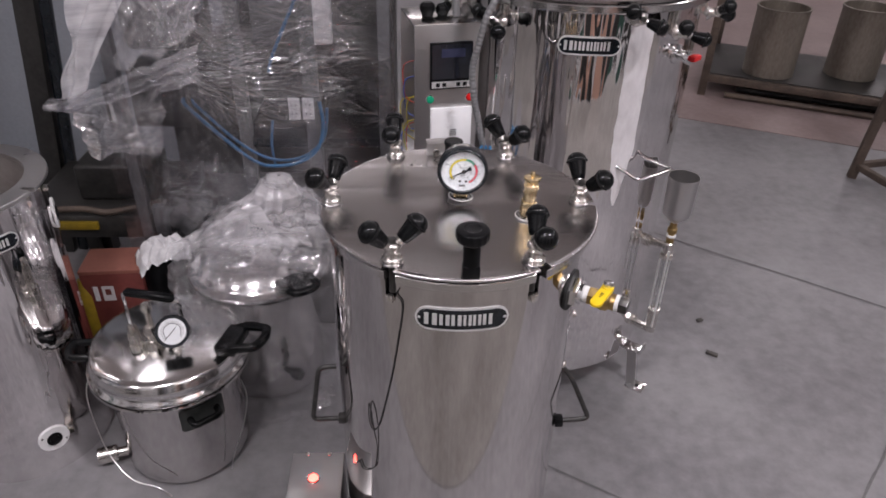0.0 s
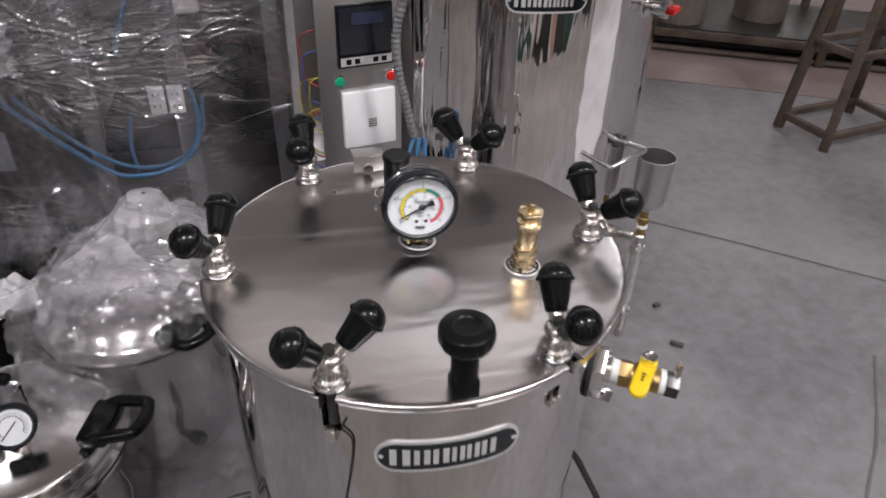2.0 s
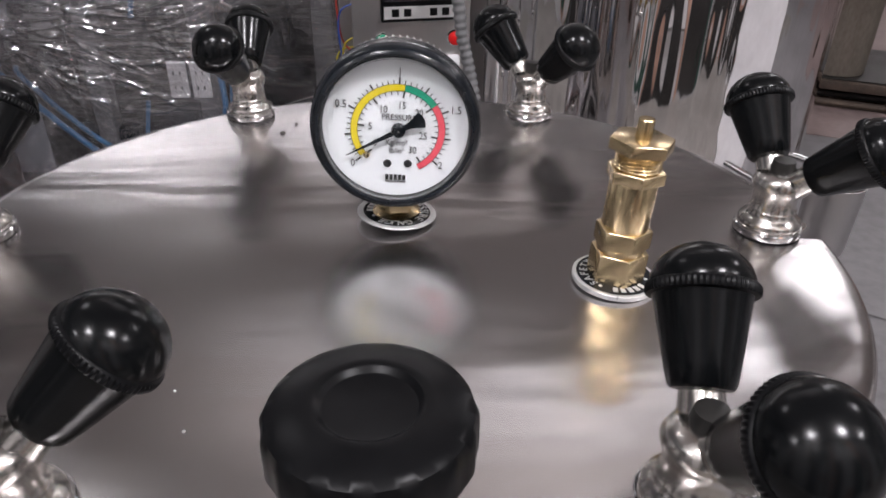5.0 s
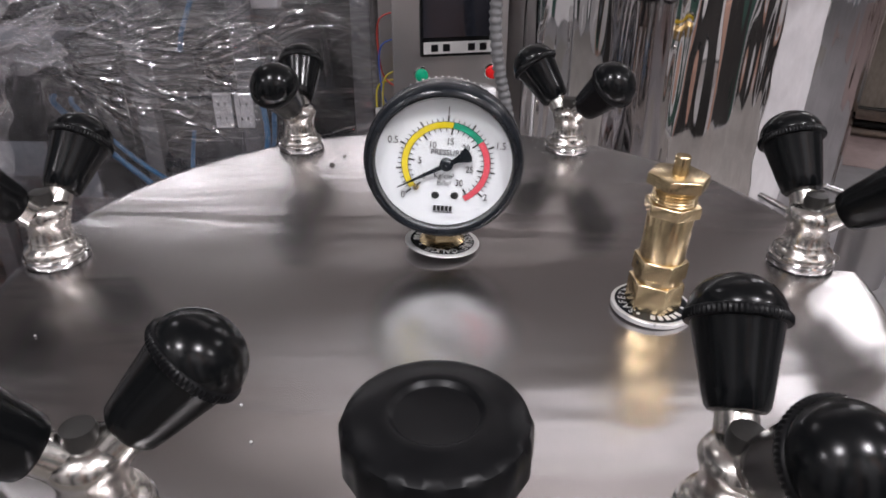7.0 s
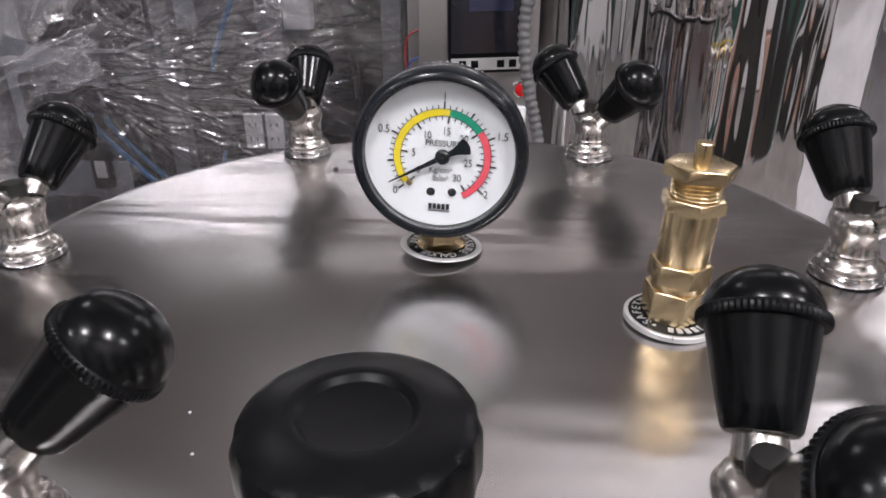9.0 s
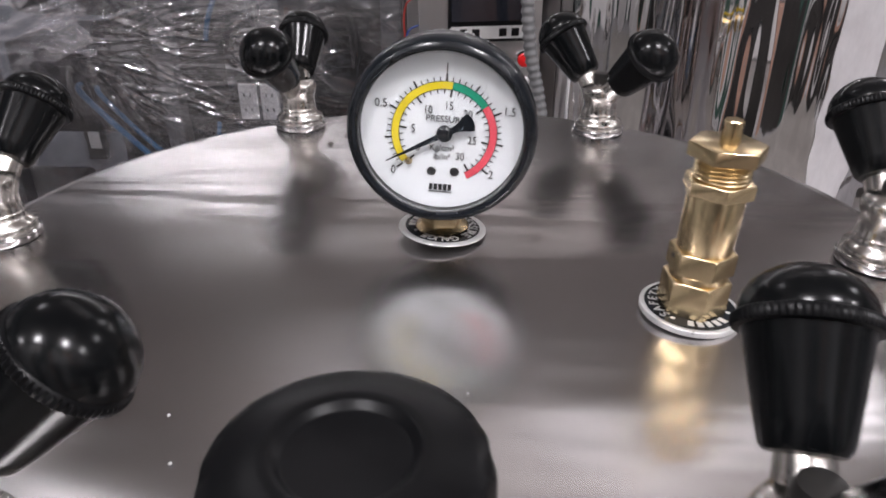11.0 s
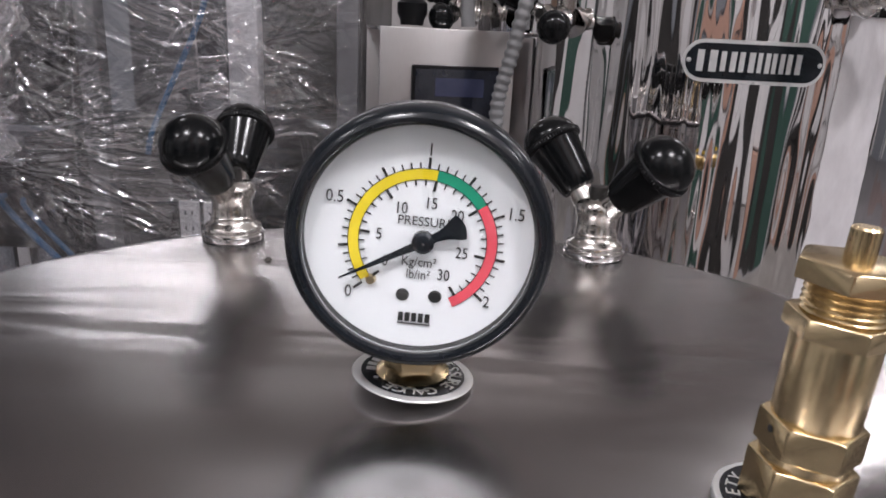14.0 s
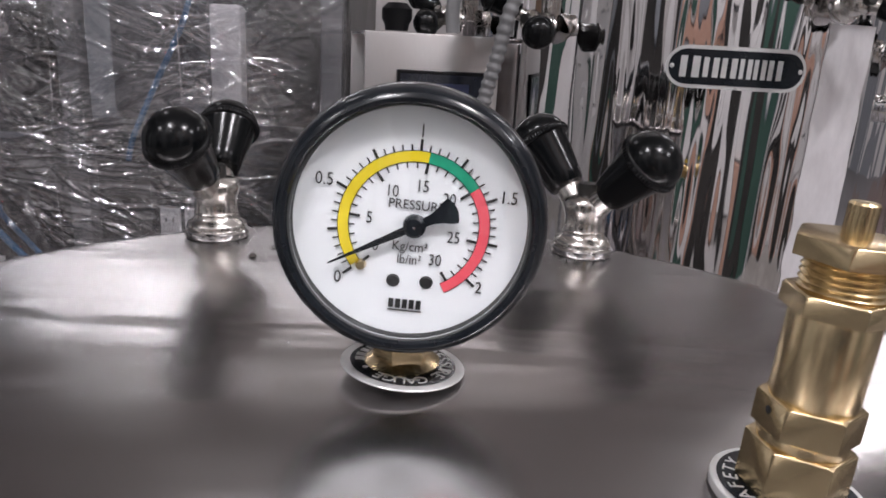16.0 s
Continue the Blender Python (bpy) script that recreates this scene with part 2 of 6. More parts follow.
def film_material(name, veil, gloss, milk, relief=0.25, layers=None):
    """Thin plastic film: mostly clear, glossy on its creases, a little milky where it lies in folds."""
    m, nt, b = mat(name)
    out = nt.nodes["Material Output"]
    nt.nodes.remove(b)
    clear = nt.nodes.new("ShaderNodeBsdfTransparent")
    clear.inputs["Color"].default_value = (0.93, 0.93, 0.94, 1)
    shine = node(nt, "ShaderNodeBsdfGlossy", Roughness=0.07)
    shine.inputs["Color"].default_value = (0.95, 0.95, 0.97, 1)
    haze = nt.nodes.new("ShaderNodeBsdfDiffuse")
    haze.inputs["Color"].default_value = (0.82, 0.8, 0.82, 1)
    v = coords(nt, (1, 1, 1))
    folds = node(nt, "ShaderNodeTexNoise", Scale=7.0, Detail=8.0, Roughness=0.65, Distortion=1.2)
    drawn = nt.nodes.new("ShaderNodeMapping")
    drawn.inputs["Rotation"].default_value = (0, radians(-24), 0)
    drawn.inputs["Scale"].default_value = (0.3, 1, 1.7)
    nt.links.new(v, drawn.inputs["Vector"])
    nt.links.new(drawn.outputs["Vector"], folds.inputs["Vector"])
    crease = node(nt, "ShaderNodeTexNoise", Scale=44.0, Detail=3.0, Roughness=0.55, Distortion=0.8)
    turn = nt.nodes.new("ShaderNodeMapping")
    turn.inputs["Rotation"].default_value = (0, radians(-30), 0)
    turn.inputs["Scale"].default_value = (0.09, 1, 1.0)
    nt.links.new(v, turn.inputs["Vector"])
    nt.links.new(turn.outputs["Vector"], crease.inputs["Vector"])
    bp = node(nt, "ShaderNodeBump", Strength=relief, Distance=0.03)
    nt.links.new(crease.outputs["Fac"], bp.inputs["Height"])
    nt.links.new(bp.outputs["Normal"], shine.inputs["Normal"])
    a = nt.nodes.new("ShaderNodeMixShader")
    body = ramp(nt, folds.outputs["Fac"], [(0.35, grey(milk * veil)), (0.72, grey(milk))])
    if layers:
        # more layers of film lie over one another towards the neck of a bag
        sep = nt.nodes.new("ShaderNodeSeparateXYZ")
        nt.links.new(v, sep.inputs[0])
        add = nt.nodes.new("ShaderNodeMath")
        add.operation = "MULTIPLY_ADD"
        add.inputs[1].default_value = 0.16
        nt.links.new(folds.outputs["Fac"], add.inputs[0])
        nt.links.new(sep.outputs["Z"], add.inputs[2])
        grade = ramp(nt, add.outputs[0], [(layers[0] + 0.08, grey(0.27)), (layers[1] + 0.08, grey(1.0))])
        times = nt.nodes.new("ShaderNodeMath")
        times.operation = "MULTIPLY"
        nt.links.new(body, times.inputs[0])
        nt.links.new(grade, times.inputs[1])
        body = times.outputs[0]
    nt.links.new(body, a.inputs["Fac"])
    nt.links.new(clear.outputs[0], a.inputs[1])
    nt.links.new(haze.outputs[0], a.inputs[2])
    c = nt.nodes.new("ShaderNodeMixShader")
    tight = node(nt, "ShaderNodeTexNoise", Scale=4.2, Detail=3.0, Roughness=0.5)
    nt.links.new(v, tight.inputs["Vector"])
    nt.links.new(ramp(nt, tight.outputs["Fac"], [(0.36, grey(gloss * 0.22)), (0.62, grey(gloss * 1.3))]), c.inputs["Fac"])
    nt.links.new(a.outputs[0], c.inputs[1])
    nt.links.new(shine.outputs[0], c.inputs[2])
    nt.links.new(c.outputs[0], out.inputs["Surface"])
    return m


GLASS = clear_glass()
FILM = film_material("stretch film", 0.2, 0.19, 0.025, 0.14, (0.62, 0.88))
GLINT = film_material("crinkled film", 0.25, 0.5, 0.3, 0.3)
MILKY = film_material("milky film", 0.5, 0.3, 0.72, 0.2)
CROWN = film_material("crumpled bag top", 0.35, 0.12, 0.62, 0.12, (0.42, 0.54))


def glow(name, colour, strength):
    m, nt, b = mat(name)
    b.inputs["Base Color"].default_value = (*colour, 1)
    b.inputs["Emission Color"].default_value = (*colour, 1)
    b.inputs["Emission Strength"].default_value = strength
    return m


RED_GLOW = glow("lit red lamp", (1.0, 0.05, 0.035), 14.0)

# ---- building helpers ----


def finish(bm, name, material, angle=38):
    me = bpy.data.meshes.new(name)
    bmesh.ops.recalc_face_normals(bm, faces=bm.faces[:])
    bm.to_mesh(me)
    bm.free()
    me.polygons.foreach_set("use_smooth", [True] * len(me.polygons))
    me.set_sharp_from_angle(angle=radians(angle))
    me.materials.append(material)
    return me


def part(name, bm, material, parent, label="", angle=38):
    ob = new(name, finish(bm, name, material, angle))
    ob.parent = parent
    if label:
        tagged(ob, label)
    return ob


def thing(name, x, y, z, label, category, group="", rz=0.0, kind=""):
    ob = new(name)
    ob.empty_display_size = 0.05
    ob.matrix_basis = pose(x, y, z, 0, 0, rz)
    return tagged(ob, label, category, group, kind)


def solo(name, bm, material, label, category="", kind="", group="", m=None, angle=38):
    ob = new(name, finish(bm, name, material, angle))
    if m is not None:
        ob.matrix_basis = m
    return tagged(ob, label, category, group, kind)


def merge(*bms):
    """All meshes joined into the first."""
    first = bms[0]
    for b in bms[1:]:
        tmp = bpy.data.meshes.new("tmp")
        b.to_mesh(tmp)
        b.free()
        first.from_mesh(tmp)
        bpy.data.meshes.remove(tmp)
    return first


def moved(bm, m):
    bm.transform(m)
    return bm


def rev(profile, n=48, cap=False):
    """Turned part round z from (radius, height) pairs."""
    bm = bmesh.new()
    rings = []
    for r, z in profile:
        if r < 1e-6:
            rings.append([bm.verts.new((0, 0, z))])
        else:
            rings.append([bm.verts.new((r * math.cos(2 * math.pi * k / n), r * math.sin(2 * math.pi * k / n), z)) for k in range(n)])
    for a, b in zip(rings, rings[1:]):
        for k in range(n):
            q = [a[k % len(a)], a[(k + 1) % len(a)], b[(k + 1) % len(b)], b[k % len(b)]]
            q = list(dict.fromkeys(q))
            if len(q) > 2:
                bm.faces.new(q)
    if cap:
        for ring in (rings[0], rings[-1]):
            if len(ring) > 2:
                bm.faces.new(ring)
    return bm


def block(sx, sy, sz, bevel=0.0, at=(0, 0, 0), seg=2):
    bm = bmesh.new()
    bmesh.ops.create_cube(bm, size=1)
    bmesh.ops.scale(bm, vec=(sx, sy, sz), verts=bm.verts)
    if bevel:
        bmesh.ops.bevel(bm, geom=bm.edges[:], offset=bevel, segments=seg, affect="EDGES", profile=0.5)
    bmesh.ops.translate(bm, vec=at, verts=bm.verts)
    return bm


def prism(points, z0, z1, bevel=0.0):
    """An outline in x, y raised from z0 to z1."""
    bm = bmesh.new()
    lo = [bm.verts.new((x, y, z0)) for x, y in points]
    hi = [bm.verts.new((x, y, z1)) for x, y in points]
    n = len(points)
    bm.faces.new(lo[::-1])
    top = bm.faces.new(hi)
    for k in range(n):
        bm.faces.new((lo[k], lo[(k + 1) % n], hi[(k + 1) % n], hi[k]))
    if bevel:
        bmesh.ops.bevel(bm, geom=top.edges[:], offset=bevel, segments=2, affect="EDGES", profile=0.5)
    return bm


def ngon(n, r, turn=0.0):
    return [(r * math.cos(2 * math.pi * k / n + turn), r * math.sin(2 * math.pi * k / n + turn)) for k in range(n)]


def rounded(points, steps=6):
    """A smooth line through points."""
    p = [Vector(q) for q in points]
    out = []
    for i in range(len(p) - 1):
        a, b, c, d = p[max(i - 1, 0)], p[i], p[i + 1], p[min(i + 2, len(p) - 1)]
        for k in range(steps):
            t = k / steps
            out.append(0.5 * ((2 * b) + (c - a) * t + (2 * a - 5 * b + 4 * c - d) * t * t + (3 * b - a - 3 * c + d) * t ** 3))
    return out + [p[-1]]


def bent(points, radius, steps=5):
    """Straight runs with rounded corners, as a bent rod has."""
    p = [Vector(q) for q in points]
    out = [p[0]]
    for a, b, c in zip(p, p[1:], p[2:]):
        u, v = (a - b), (c - b)
        ru, rv = min(radius, u.length * 0.45), min(radius, v.length * 0.45)
        s, e = b + u.normalized() * ru, b + v.normalized() * rv
        for k in range(steps + 1):
            t = k / steps
            out.append((1 - t) ** 2 * s + 2 * t * (1 - t) * b + t * t * e)
    return out + [p[-1]]


def tube(points, r, n=10, radii=None, closed=False):
    """A round bar along a line of points."""
    p = [Vector(q) for q in points]
    bm = bmesh.new()
    rings = []
    t0 = (p[1] - p[0]).normalized()
    up = Vector((0, 0, 1)) if abs(t0.z) < 0.9 else Vector((1, 0, 0))
    side = t0.cross(up).normalized()
    m = len(p)
    for i, q in enumerate(p):
        if closed:
            t = (p[(i + 1) % m] - p[i - 1]).normalized()
        else:
            t = (p[min(i + 1, m - 1)] - p[max(i - 1, 0)]).normalized()
        side = (side - t * side.dot(t)).normalized()
        other = t.cross(side)
        rr = radii[i] if radii else r
        rings.append([bm.verts.new(q + rr * (math.cos(2 * math.pi * k / n) * side + math.sin(2 * math.pi * k / n) * other)) for k in range(n)])
    pairs = list(zip(rings, rings[1:])) + ([(rings[-1], rings[0])] if closed else [])
    for a, b in pairs:
        for k in range(n):
            bm.faces.new((a[k], a[(k + 1) % n], b[(k + 1) % n], b[k]))
    if not closed:
        bm.faces.new(rings[0][::-1])
        bm.faces.new(rings[-1])
    return bm


def bar(a, b, w, d, bevel=0.0):
    """A square bar from a to b."""
    a, b = Vector(a), Vector(b)
    bm = block(w, d, (b - a).length, bevel)
    return moved(bm, Matrix.Translation((a + b) / 2) @ (b - a).to_track_quat("Z", "Y").to_matrix().to_4x4())


def lettering(text, size, depth=0.0002):
    """Letters of the built-in font, centred on the origin, in x and y."""
    cu = bpy.data.curves.new("letters", "FONT")
    cu.body, cu.size, cu.align_x, cu.align_y, cu.extrude = text, size, "CENTER", "CENTER", depth
    cu.resolution_u = 4
    ob = bpy.data.objects.new("letters", cu)
    me = bpy.data.meshes.new_from_object(ob)
    bm = bmesh.new()
    bm.from_mesh(me)
    bpy.data.objects.remove(ob)
    bpy.data.curves.remove(cu)
    bpy.data.meshes.remove(me)
    return bm


def stadium(w, h, n=12):
    r = h / 2
    pts = []
    for k in range(n + 1):
        a = -math.pi / 2 + math.pi * k / n
        pts.append((w / 2 - r + r * math.cos(a), r * math.sin(a)))
    for k in range(n + 1):
        a = math.pi / 2 + math.pi * k / n
        pts.append((-w / 2 + r + r * math.cos(a), r * math.sin(a)))
    return pts


def sheet(width, height, nx, nz, shape):
    """A sheet in x, z whose points are placed by shape(u, v)."""
    bm = bmesh.new()
    grid = [[bm.verts.new(shape(i / nx, k / nz)) for i in range(nx + 1)] for k in range(nz + 1)]
    for k in range(nz):
        for i in range(nx):
            bm.faces.new((grid[k][i], grid[k][i + 1], grid[k + 1][i + 1], grid[k + 1][i]))
    return bm


def wrinkle(x, y, z, octaves=4):
    return noise.fractal(Vector((x, y, z)), 0.9, 2.1, octaves)

# ---- the workshop ----
X0, X1, Y0, Y1, ZC = -4.2, 7.0, -1.95, 8.0, 3.9


def slab(name, lo, hi, material, label):
    c = [(a + b) / 2 for a, b in zip(lo, hi)]
    s = [b - a for a, b in zip(lo, hi)]
    return solo(name, block(*s, at=c), material, label, "", "structure")


def floor_mesh():
    def shape(u, v):
        x, y = X0 + (X1 - X0) * u, Y0 + (Y1 - Y0) * v
        return Vector((x, y, 0.0008 * wrinkle(x * 1.3, y * 1.3, 0.0)))
    return sheet(1, 1, 112, 100, shape)


solo("floor", floor_mesh(), CONCRETE, "grey worn concrete workshop floor with stains and joints", "floor", "structure")
slab("wall_north", (X0 - 0.2, Y1, -0.1), (X1 + 0.2, Y1 + 0.2, ZC), WALL_WHITE, "plain off-white workshop wall at the far end")
# south wall is unseen, set close behind the camera for the steel to reflect
slab("wall_south", (X0 - 0.2, Y0 - 0.2, -0.1), (X1 + 0.2, Y0, ZC), WALL_GREY, "plain grey workshop wall")
slab("wall_east", (X1, Y0, -0.1), (X1 + 0.2, Y1, ZC), WALL_WHITE, "plain off-white workshop side wall")
slab("wall_west", (X0 - 0.2, Y0, -0.1), (X0, Y1, ZC), WALL_GREY, "plain blue-grey workshop side wall")
slab("wall_partition", (X0, 1.86, 0.0), (-0.62, 1.98, 1.25), WALL_GREY, "blue-grey painted partition wall behind the wrapped machine")
slab("ceiling", (X0 - 0.2, Y0 - 0.2, ZC), (X1 + 0.2, Y1 + 0.2, ZC + 0.15), CEILING, "plain workshop ceiling sheet")

# unseen panels behind the camera and at the sides, added for streaks in the steel
REFLECTED = [PANEL_DARK, PANEL_WHITE, PANEL_WHITE, PANEL_WHITE, PANEL_BRICK, PANEL_BROWN, PANEL_WHITE, WALL_GREY, PANEL_GREEN, PANEL_WHITE, PANEL_BRICK, PANEL_WHITE]
PALE = [PANEL_WHITE, PANEL_WHITE, PANEL_WHITE, PANEL_WHITE, WALL_GREY, PANEL_DARK, PANEL_DARK, PANEL_BRICK, PANEL_GREEN, WALL_WHITE]
lay = random.Random(5)
x, k = X0 + 0.02, 0
while x < X1 - 0.3:
    w_ = lay.choice((0.05, 0.07, 0.1, 0.14, 0.2, 0.3))
    z_ = 0.0
    while z_ < 3.3:
        h_ = lay.choice((0.35, 0.6, 0.9, 1.3, 1.9))
        slab("reflection_panel", (x, Y0 + 0.002, z_), (min(x + w_, X1 - 0.02) - 0.02, Y0 + 0.04 + lay.uniform(0.0, 0.05), min(z_ + h_, 3.7) - 0.02), PANEL_WHITE if z_ < 1.8 and (-3.9 < x < -2.8 or 2.9 < x < 4.2) else lay.choice(REFLECTED if z_ > 1.2 else PALE), "plain upright panel added out of view for reflections in the steel")
        z_ += h_
    x, k = x + w_, k + 1
y = Y0 + 0.1
while y < Y1 - 0.4:
    w_ = lay.uniform(0.2, 0.8)
    slab("reflection_panel", (X1 - 0.06, y, 0.0), (X1 - 0.002, y + w_ - 0.02, lay.uniform(1.6, 2.8)), lay.choice(REFLECTED), "plain upright panel added out of view for reflections in the steel")
    slab("reflection_panel", (X0 + 0.002, y, 0.0), (X0 + 0.06, y + w_ - 0.02, lay.uniform(1.6, 2.8)), lay.choice(REFLECTED), "plain upright panel added out of view for reflections in the steel")
    y, k = y + w_, k + 1

band = prism([(1.27, 2.50), (2.22, 2.05), (5.2, 0.62), (6.6, 1.5), (6.6, 5.3), (1.3, 5.3)], 0.0, 0.0032)
solo("painted_floor_band", band, RED_FLOOR, "worn reddish painted floor strip under the rack", "floor paint", "structure")

# unseen tan strip, added so the steel bodies reflect a warmer floor
reflected_strip = prism([(-3.6, Y0 + 0.1), (4.5, Y0 + 0.1), (4.5, -0.75), (-3.6, -0.42)], 0.0, 0.003)
solo("reflected_floor_strip", reflected_strip, TAN_REFLECTED, "tan floor strip added out of view to tint reflections in the steel", "floor paint", "structure")


def joint(name, pts, w):
    pts = rounded(pts, 6)
    bm = bmesh.new()
    rows = []
    for i, q in enumerate(pts):
        t = (pts[min(i + 1, len(pts) - 1)] - pts[max(i - 1, 0)]).normalized()
        s = Vector((-t.y, t.x, 0)) * w * (0.6 + 0.5 * random.random())
        rows.append((bm.verts.new(q + s + Vector((0, 0, 0.0022))), bm.verts.new(q - s + Vector((0, 0, 0.0022)))))
    for a, b in zip(rows, rows[1:]):
        bm.faces.new((a[0], a[1], b[1], b[0]))
    return solo(name, bm, JOINT, "thin dark joint line in the concrete floor", "floor joint", "structure")


joint("floor_joint", [(0.59, 1.56, 0), (0.945, 1.265, 0), (1.215, 1.066, 0), (1.467, 0.873, 0), (2.3, 0.24, 0), (3.2, -0.5, 0)], 0.0035)
joint("floor_joint", [(1.31, 0.53, 0), (1.127, 0.294, 0), (0.987, 0.15, 0), (0.6, -0.27, 0)], 0.0035)
joint("floor_joint", [(0.16, 0.33, 0), (0.272, 0.257, 0), (0.371, 0.193, 0), (0.55, 0.08, 0)], 0.003)



def hang_lights(lamp, shape, sx, sy, down_power, up_power):
    # the upward light is added fill for the ceiling that the steel reflects
    for name, z, turn, power in (("light_down", -0.004, 0, down_power), ("ceiling_fill", 0.07, 180, up_power)):
        data = bpy.data.lights.new(name, "AREA")
        data.shape, data.size, data.energy, data.color = shape, sx, power, (1.0, 0.975, 0.985)
        if shape == "RECTANGLE":
            data.size_y = sy
        ob = new(name, data)
        ob.parent = lamp
        ob.matrix_basis = pose(0, 0, z, turn, 0, 0)


for fx, fy, down_power, up_power in BAYS:
    lamp = thing("ceiling_light", fx, fy, LAMP_Z, "round white workshop bay lamp hung on one rod", "light", "bay lamps")
    part("reflector", rev([(0.23, 0.0), (0.235, 0.002), (0.22, 0.03), (0.16, 0.05), (0.0, 0.06)], 40), WHITE_PLASTIC, lamp)
    part("hanger", tube([(0, 0, 0.06), (0, 0, ZC - LAMP_Z)], 0.008, 8), DARK_METAL, lamp)
    hang_lights(lamp, "DISK", 0.42, 0.42, down_power, up_power)
for fx, fy, turn, length, width, down_power, up_power in TUBES:
    lamp = thing("ceiling_light", fx, fy, LAMP_Z, "white linear workshop ceiling light on two rods, out of view, for glints and fill", "light", "tube lights", turn)
    part("housing", block(length + 0.04, width + 0.03, 0.05, 0.008, (0, 0, 0.03)), WHITE_PLASTIC, lamp)
    for dx in (-0.45, 0.45):
        part("hanger", tube([(dx, 0, 0.05), (dx, 0, ZC - LAMP_Z)], 0.006, 6), DARK_METAL, lamp)
    hang_lights(lamp, "RECTANGLE", length, width, down_power, up_power)

# ---- wing nut with two knobs, shared by all vessels ----


KNOB_FIT = Matrix.Diagonal((0.91, 0.91, 0.97, 1))


def knob_mesh():
    """Tapered bakelite knob along +z with a domed end."""
    n = 48
    prof = [(0.0, 0.0), (0.0088, 0.0), (0.0098, 0.0012), (0.0108, 0.006), (0.0142, 0.0245), (0.0146, 0.0256)]
    dome = [(0.0155 * math.cos(a), 0.0285 + 0.0125 * math.sin(a)) for a in [math.radians(d) for d in (0, 12, 25, 38, 50, 62, 74, 84)]]
    return moved(rev(prof + dome + [(0.0, 0.041)], n), KNOB_FIT)


def knurl_mesh():
    rim = rev([(0.0144, 0.0254), (0.016, 0.0257), (0.0164, 0.0263), (0.0164, 0.028), (0.016, 0.0287), (0.0152, 0.0291)], 128)
    for v in rim.verts:
        if math.hypot(v.co.x, v.co.y) > 0.0158:
            k = 0.985 if int(round(math.atan2(v.co.y, v.co.x) / (2 * math.pi) * 128)) % 2 else 1.012
            v.co.x *= k
            v.co.y *= k
    return moved(rim, KNOB_FIT)


FORK_Z = 0.0225


def wing_nut(name, x, y, z, az, label, group, tip=None, knobs=((180, 49.7), (0, 49.7))):
    nut = thing(name, x, y, z, label, "wing nut", group, az)
    if tip is not None:
        nut.matrix_basis = tip
    part("washer", rev([(0.0, 0.0), (0.0145, 0.0), (0.0148, 0.0006), (0.0148, 0.0028), (0.0143, 0.0034), (0.0, 0.0034)], 36), CHROME, nut)
    collar = [(0.0, 0.0034), (0.0132, 0.0034), (0.0137, 0.0048), (0.0132, 0.0066), (0.0112, 0.0078), (0.0102, 0.0092), (0.0098, 0.0105),
              (0.0103, 0.0112), (0.0096, 0.0122), (0.0094, 0.018), (0.0104, 0.0205), (0.0112, 0.0235), (0.0098, 0.0268), (0.0062, 0.0285), (0.0, 0.0288)]
    arms = rev(collar, 32)
    for turn, tilt in knobs:
        a, b = math.radians(tilt), math.radians(turn)
        d = Vector((math.sin(a) * math.cos(b), math.sin(a) * math.sin(b), math.cos(a)))
        o = Vector((0, 0, FORK_Z - 0.004))
        arms = merge(arms, tube([o, o + d * 0.010, o + d * 0.0185], 0.007, 12, radii=[0.0075, 0.0066, 0.0058]))
    part("nut_body", arms, NICKEL, nut, "cast bright nickel nut body", 50)
    part("bolt_end", rev([(0.0, 0.024), (0.0048, 0.024), (0.0052, 0.031), (0.0046, 0.0338), (0.0, 0.0344)], 16), DARK_METAL, nut, "dark threaded bolt end")
    for turn, tilt in knobs:
        km = Matrix.Translation((0, 0, FORK_Z - 0.004)) @ pose(0, 0, 0, 0, 0, turn) @ pose(0, 0, 0, 0, tilt, 0) @ Matrix.Translation((0, 0, 0.0165))
        knob = part("knob", moved(knob_mesh(), km), BAKELITE, nut, "glossy black bakelite knob")
        part("knurled_rim", moved(knurl_mesh(), km), BLACK_PLASTIC, knob)
    return nut


def bend(bm, radius, az, z0):
    """Lays a flat x, y plate with its thickness in z on an upright cylinder."""
    xs = [v.co.x for v in bm.verts]
    lo, hi = min(xs), max(xs)
    for k in range(1, 16):
        x = lo + (hi - lo) * k / 16
        bmesh.ops.bisect_plane(bm, geom=bm.verts[:] + bm.edges[:] + bm.faces[:], plane_co=(x, 0, 0), plane_no=(1, 0, 0))
    for v in bm.verts:
        a = math.radians(az) + v.co.x / radius
        r = radius + v.co.z
        v.co = (r * math.cos(a), r * math.sin(a), z0 + v.co.y)
    return bm


